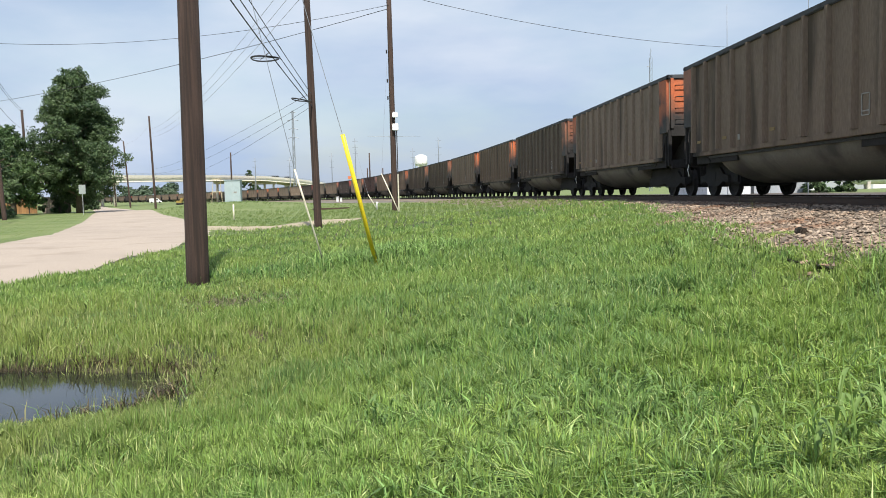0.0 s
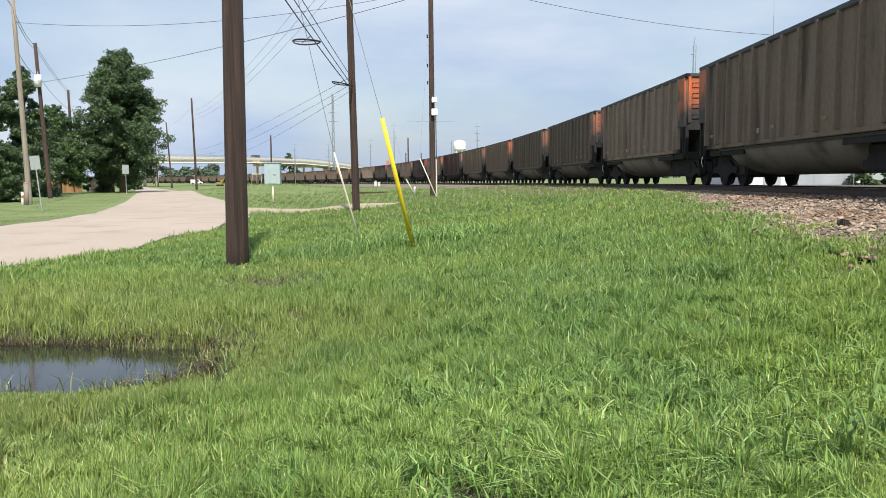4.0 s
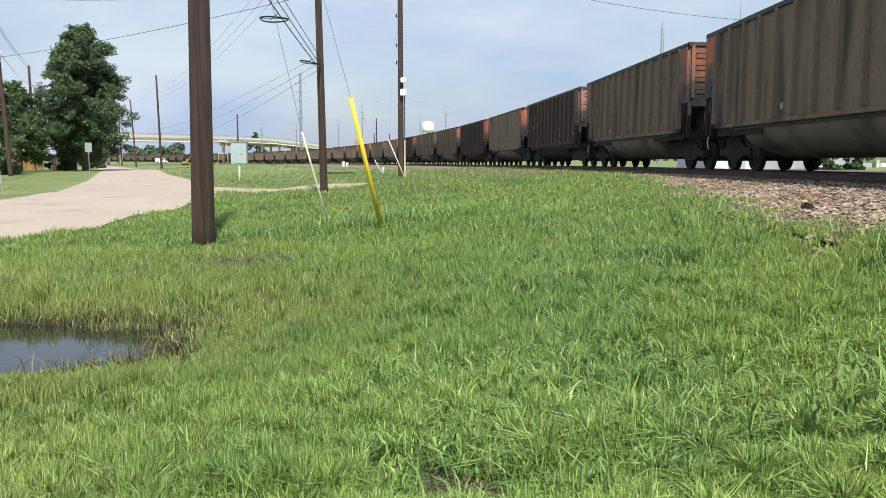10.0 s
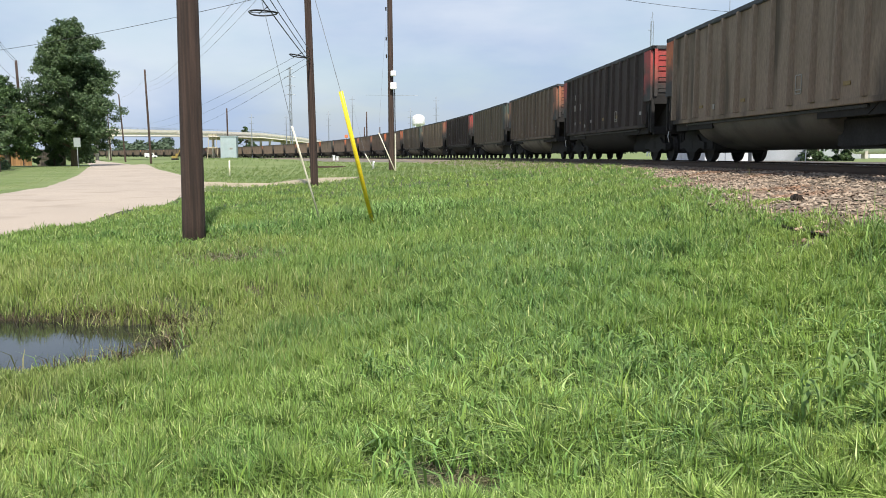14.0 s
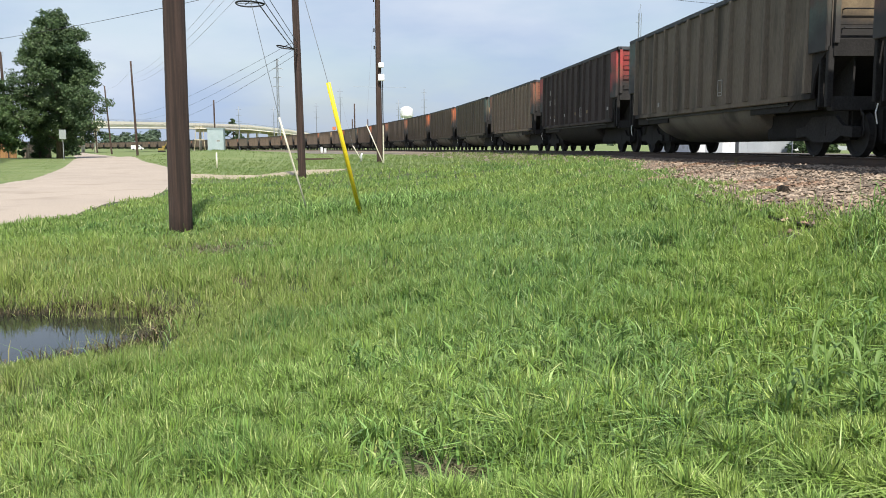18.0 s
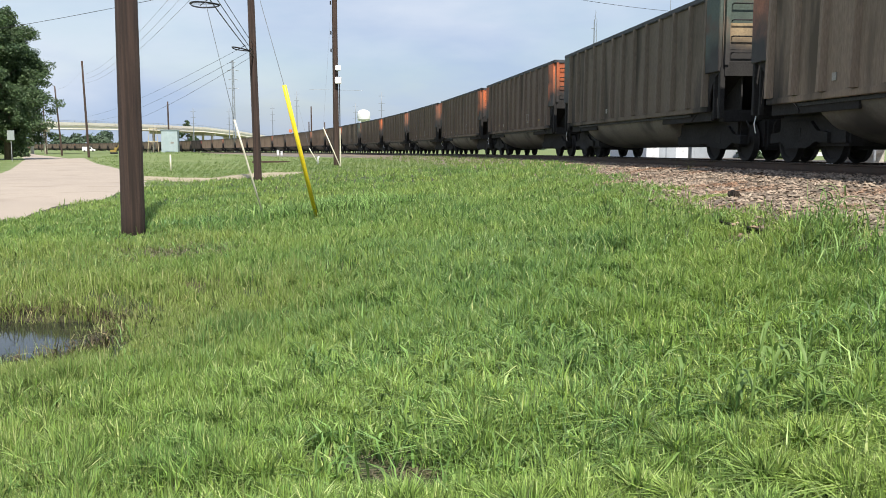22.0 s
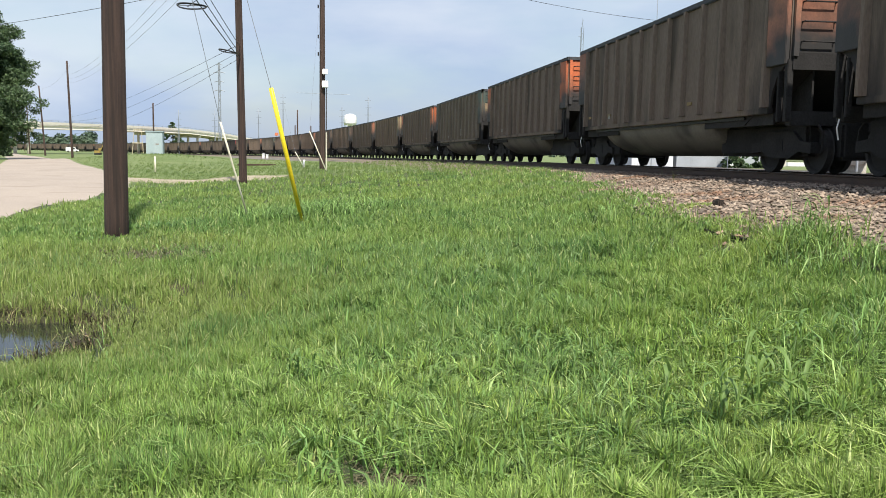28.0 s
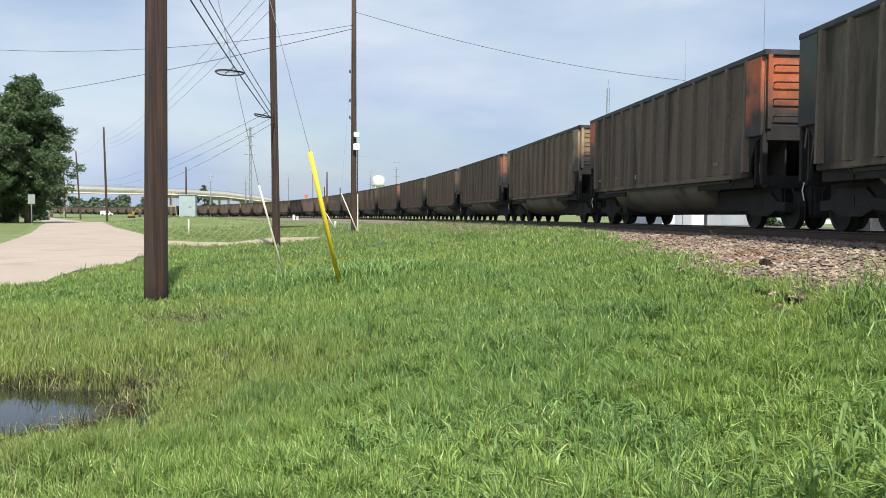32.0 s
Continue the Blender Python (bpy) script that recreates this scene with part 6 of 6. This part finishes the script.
def make_reeds():
    rng = np.random.default_rng(47)

    def rim(n, mean, spread):
        """Places round the water's edge."""
        a, q = rng.uniform(0, 2 * math.pi, n), rng.normal(mean, spread, n)
        c, k = np.cos(a), np.sin(a)
        f = q / np.power(c ** 4 + k ** 4, 0.25)
        return POND[0] + POND[2] * f * c, POND[1] + POND[3] * f * k

    x, y = rim(4200, 1.05, 0.03)
    keep = rng.random(len(x)) < np.where(y > POND[1] + 0.3, 1.0, np.where(x > POND[0] + 2.0, 0.7, 0.2))
    x, y = x[keep], y[keep]
    v, f = blades(rng, x, y, rng.uniform(0.05, 0.24, len(x)), rng.uniform(0.006, 0.013, len(x)), np.abs(rng.normal(1.1, 0.6, len(x))))
    bulk("muddy_thatch", v, f, "mud_stem", "wet brown dead stems matted on the ditch bank", "dead grass")
    x, y = rim(1700, 1.16, 0.07)
    dull = (x > POND[0] + 1.6) & (rng.random(len(x)) < 0.6)
    x, y = x[~dull], y[~dull]
    keep = rng.random(len(x)) < np.where(y > POND[1] + 0.2, 1.0, 0.35)
    x, y = x[keep], y[keep]
    v, f = blades(rng, x, y, rng.uniform(0.14, 0.36, len(x)), rng.uniform(0.005, 0.011, len(x)), np.abs(rng.normal(0.7, 0.5, len(x))))
    bulk("dry_reeds", v, f, "reed", "straw-coloured reeds round the water's edge", "reeds")
    homes = np.array([(-3.15, 7.55), (-3.0, 8.3), (-3.3, 8.1), (-3.5, 8.35), (-4.1, 7.3), (-3.9, 9.1), (-4.5, 8.9), (-3.6, 7.5), (-3.45, 7.6), (-3.7, 7.7), (-3.75, 8.2), (-3.8, 8.5), (-3.3, 7.4), (-3.62, 8.75), (-3.5, 9.1), (-3.35, 8.5), (-4.3, 9.0), (-2.95, 7.65), (-3.1, 8.0), (-4.6, 7.45), (-5.2, 9.0), (-2.85, 8.6), (-5.0, 8.2)])
    n = 2300
    home = homes[rng.integers(0, len(homes), n)]
    x, y = home[:, 0] + rng.normal(0, 0.13, n), home[:, 1] + rng.normal(0, 0.10, n)
    v, f = blades(rng, x, y, rng.uniform(0.08, 0.28, n), rng.uniform(0.004, 0.008, n), np.abs(rng.normal(0.45, 0.4, n)))
    half = len(f) // 2 // 3 * 3
    bulk("water_grass", v, f[:half], "reed", "thin brown stems standing in ditch water", "grass")
    bulk("water_grass", v, f[half:], "grass_dry", "thin green stems standing in ditch water", "grass")


def dead_patch():
    rng = np.random.default_rng(51)
    n = 1500
    x, y = -2.95 + rng.normal(0, 0.62, n), 12.9 + rng.normal(0, 0.6, n)
    v, f = blades(rng, x, y, rng.uniform(0.06, 0.2, n), rng.uniform(0.008, 0.016, n), rng.uniform(0.8, 2.4, n))
    bulk("dead_grass", v, f, "dead", "flattened grey-brown dead grass", "grass")


M["dead"] = grass_mat("dead_grass", (0.16, 0.15, 0.085), (0.25, 0.22, 0.13), (0.34, 0.31, 0.23), (0.5, 1.4))
dead_patch()


def far_sign():
    x, y = -42.0, 400.0
    g = thing("roadside_sign", "small orange-red sign on a steel pole far off", "sign", pose(x, y, gz(x, y)))
    part("pole", tube([(0, 0, -0.5), (0, 0, 9.4)], 0.14, 8), "lattice", g)
    part("panel", boxes(((-0.8, -0.2, 8.6), (0.8, 0.1, 10.0)), bevel=0.05), "red_sign", g, "orange-red panel")


far_sign()


def make_stones():
    rng = np.random.default_rng(53)
    n = 72000
    s = -44 + 90 * np.power(rng.random(n), 1.5)
    left = rng.uniform(0.9, 5.9, n)
    thin = rng.random(n) < np.interp(left, [0.9, 4.2, 5.6], [1, 1, 0.4])
    s, left = s[thin], left[thin]
    n = len(s)
    h = np.interp(s, RAIL_S, RAIL_H)
    x = np.interp(s, RAIL_S, RAIL_X) - left * np.cos(h)
    y = np.interp(s, RAIL_S, RAIL_Y) - left * np.sin(h)
    bare = left < grass_edge(y) + rng.exponential(0.14, n)
    s, left, x, y = s[bare], left[bare], x[bare], y[bare]
    n = len(s)
    zr = np.interp(s, RAIL_S, RAIL_Z)
    bed = zr + np.interp(left, [0, 2.0, 3.4, 4.6, 5.4], [-0.19, -0.21, -0.40, -0.475, -0.62])
    z = np.maximum(np.where(left < 5.4, bed, -9), ground_z(x, y)) + rng.uniform(0.0, 0.03, n)
    size = rng.uniform(0.017, 0.046, n) * np.interp(s, [-36, -10, 60], [1, 1.1, 1.7])
    o = np.array([(1, 0, 0), (-1, 0, 0), (0, 1, 0), (0, -1, 0), (0, 0, 0.8), (0, 0, -0.8)], float)
    v = o[None] * rng.uniform(0.6, 1.3, (n, 6, 1)) + rng.normal(0, 0.18, (n, 6, 3))
    ang = rng.uniform(0, 2 * math.pi, n)
    c, sn = np.cos(ang)[:, None], np.sin(ang)[:, None]
    v = np.stack([v[..., 0] * c - v[..., 1] * sn, v[..., 0] * sn + v[..., 1] * c, v[..., 2] * 0.75], -1)
    v = (v * size[:, None, None] + np.stack([x, y, z], 1)[:, None]).reshape(-1, 3)
    tri = np.array([(0, 2, 4), (2, 1, 4), (1, 3, 4), (3, 0, 4), (1, 0, 5), (3, 0, 5)])
    f = (np.arange(n)[:, None, None] * 6 + tri[None]).reshape(-1, 3)
    bulk("ballast_stones", v, f, "stone", "loose tan and grey crushed-stone ballast on the shoulder", "ballast")


def gravel_apron():
    v, f, n = [], [], 7
    ss = np.arange(62, 190, 2.0)
    for s in ss:
        wide = float(np.interp(s, [62, 75, 100, 150, 190], [0.3, 4.0, 9.5, 9.0, 4.0])) + 0.5 * math.sin(s * 0.4)
        for k in range(n):
            p = on_track(s, 3.0 + wide * k / (n - 1))
            v.append((p.x, p.y, gz(p.x, p.y) + (0.14 if k < n - 1 else -0.06)))
    f = [(j * n + k, j * n + k + 1, (j + 1) * n + k + 1, (j + 1) * n + k) for j in range(len(ss) - 1) for k in range(n - 1)]
    bulk("gravel_apron", v, f, "apron", "grey-brown gravel strip beside the track", "gravel", "structure", smooth=True)



# added gravel, dark to stand for shaded ground glimpsed beneath the cars
def gravel_yard():
    v, n = [], 6
    ss = np.arange(-20, 330, 3.0)
    for s in ss:
        wide = 34.0 + 1.5 * math.sin(s * 0.13) + 0.7 * math.sin(s * 0.41)
        for k in range(n):
            p = on_track(s, -3.6 - wide * k / (n - 1))
            v.append((p.x, p.y, max(gz(p.x, p.y) + (0.05 if k < n - 1 else -0.06), on_track(s).z - 0.5 if k == 0 else -9)))
    f = [(j * n + k, j * n + k + 1, (j + 1) * n + k + 1, (j + 1) * n + k) for j in range(len(ss) - 1) for k in range(n - 1)]
    bulk("gravel_yard", v, f, "yard", "grey-brown gravel beyond the track, toned dark for the shade under the cars", "gravel", "structure", smooth=True)


gravel_yard()


gravel_apron()


def spare_rails():
    r = thing("spare_rails", "rusty spare rails lying on gravel beside the track", "spare rails", pose(-10.2, 78.0, gz(-10.2, 78.0), 0, 0, 14))
    for k in range(3):
        part("rail_length", boxes(((-1.4 + 0.2 * k, 0.2 * k, 0.02), (1.6 + 0.2 * k, 0.2 * k + 0.13, 0.19)), bevel=0.02), "rail", r)


spare_rails()


def arching_plant(x, y, height, stems, seed, name, label, material, width=0.022, spread=0.16):
    """Stems that carry long blades, arching over at their tips."""
    rng = np.random.default_rng(seed)
    p = thing(name, label, "plant", pose(x, y, gz(x, y)))
    for k in range(stems):
        a0 = rng.uniform(0, 6.28)
        bx, by = spread * rng.normal(), spread * rng.normal() * 0.6
        h = height * rng.uniform(0.65, 1.05)
        tx, ty = bx + 0.1 * h * math.cos(a0), by + 0.1 * h * math.sin(a0)
        stem = part("stem", tube([(bx, by, -0.05), ((bx + tx) / 2, (by + ty) / 2, h * 0.45), (tx, ty, h * 0.8)], [0.006, 0.005, 0.003], 5), material, p)
        for q in range(5):
            bm = bmesh.new()
            z0 = h * (0.15 + 0.16 * q)
            f = z0 / (h * 0.8)
            ox, oy = bx + (tx - bx) * f, by + (ty - by) * f
            a = a0 + q * 2.5 + rng.uniform(-0.5, 0.5)
            length = h * rng.uniform(0.35, 0.6)
            prev = None
            for j in range(6):
                u = j / 5
                r, z = length * (0.25 * u + 0.6 * u * u), z0 + length * (0.85 * u - 0.62 * u ** 2.6)
                w = width * (0.55 + 0.9 * u) * (1 - u ** 3) / 1.2 + 0.0012
                cx, cy = ox + r * math.cos(a), oy + r * math.sin(a)
                cur = [bm.verts.new((cx - w / 2 * math.sin(a), cy + w / 2 * math.cos(a), z)), bm.verts.new((cx, cy, z - w * 0.25)), bm.verts.new((cx + w / 2 * math.sin(a), cy - w / 2 * math.cos(a), z))]
                if prev:
                    bm.faces.new((prev[0], prev[1], cur[1], cur[0]))
                    bm.faces.new((prev[1], prev[2], cur[2], cur[1]))
                prev = cur
            part("leaf_blade", bm, material, stem, smooth=True)
    return p


for k, (x, y, h, n) in enumerate(((1.86, 3.75, 0.6, 4), (1.62, 3.85, 0.42, 3), (2.05, 4.15, 0.42, 4), (2.5, 4.9, 0.4, 4), (0.62, 5.6, 0.34, 5), (0.95, 5.35, 0.36, 6), (1.25, 5.0, 0.34, 5), (0.45, 4.75, 0.3, 5), (3.95, 7.6, 0.55, 7), (4.35, 8.1, 0.6, 8), (3.4, 10.6, 0.4, 6), (-0.4, 5.4, 0.28, 5))):
    arching_plant(x, y, h, n, 60 + k, "coarse_grass_plant", "coarse green grass plant with arching blades, in shorter grass", "weed", 0.028 if k < 4 else 0.02, 0.1)
for k, (x, y) in enumerate(((7.35, 20.6), (7.1, 19.9), (7.55, 22.3))):
    arching_plant(x, y, 0.55, 2, 80 + k, "dry_stalk", "thin dry weed stalk growing out of the ballast", "reed", 0.012, 0.05)

make_grass()
make_weeds()
make_reeds()
make_stones()


def debris():
    x, y = 5.25, 12.72
    d = thing("stump", "charred dark chunk of timber lying at the ballast's foot", "debris", pose(x, y, gz(x, y) + 0.05, 8, 0, 24))
    bm = bmesh.new()
    box(bm, (-0.07, -0.07, -0.08), (0.07, 0.07, 0.10), 0.02)
    bmesh.ops.subdivide_edges(bm, edges=list(bm.edges), cuts=2, use_grid_fill=True)
    for v in bm.verts:
        v.co *= 1.0 + 0.45 * noise.noise(v.co * 11)
    part("lump", bm, "tie", d)
    part("splinter", tube([(0.05, 0, 0.03), (0.11, 0.02, 0.05), (0.15, 0.0, 0.02)], [0.03, 0.02, 0.008], 6), "rail", d, "rusty splintered end")
    rng = np.random.default_rng(59)
    n = 900
    x, y = 5.02 + rng.normal(0, 0.16, n), 12.95 + rng.normal(0, 0.12, n)
    v, f = blades(rng, x, y, rng.uniform(0.03, 0.12, n), rng.uniform(0.006, 0.012, n), rng.uniform(0.5, 2.0, n), 2)
    bulk("dry_moss", v, f, "grass_dry", "dried yellow-green tuft on the stones", "grass")


debris()


# ---- the train rolls ----
def motions():
    for car, u in BRIDGE_CARS:
        walk(car, [(t, bridge_place(max(u - 0.098 * (t - 5.5), -0.7))) for t in np.arange(0, 32.01, 2.0)])
    for k, car in TRAIN.items():
        walk(car, [(t, place_car(k, t)) for t in np.arange(0, 32.01, 2.0)])
    keyed = {}
    for k, car in TRAIN.items():
        for o in car.children_recursive:
            if o.name.split(".")[0] == "wheelset":
                ay = round(o.location.y, 2)
                if ay not in keyed:
                    rows = [(f / FPS, pose(0, ay, 0.46) @ Matrix.Rotation(SPEED / 0.457 * f / FPS, 4, "X")) for f in range(0, 961)]
                    walk(o, rows)
                    keyed[ay] = o.animation_data
                else:
                    data = o.animation_data_create()
                    data.action = keyed[ay].action
                    data.action_slot = keyed[ay].action_slot
                    o.rotation_mode = "QUATERNION"


motions()
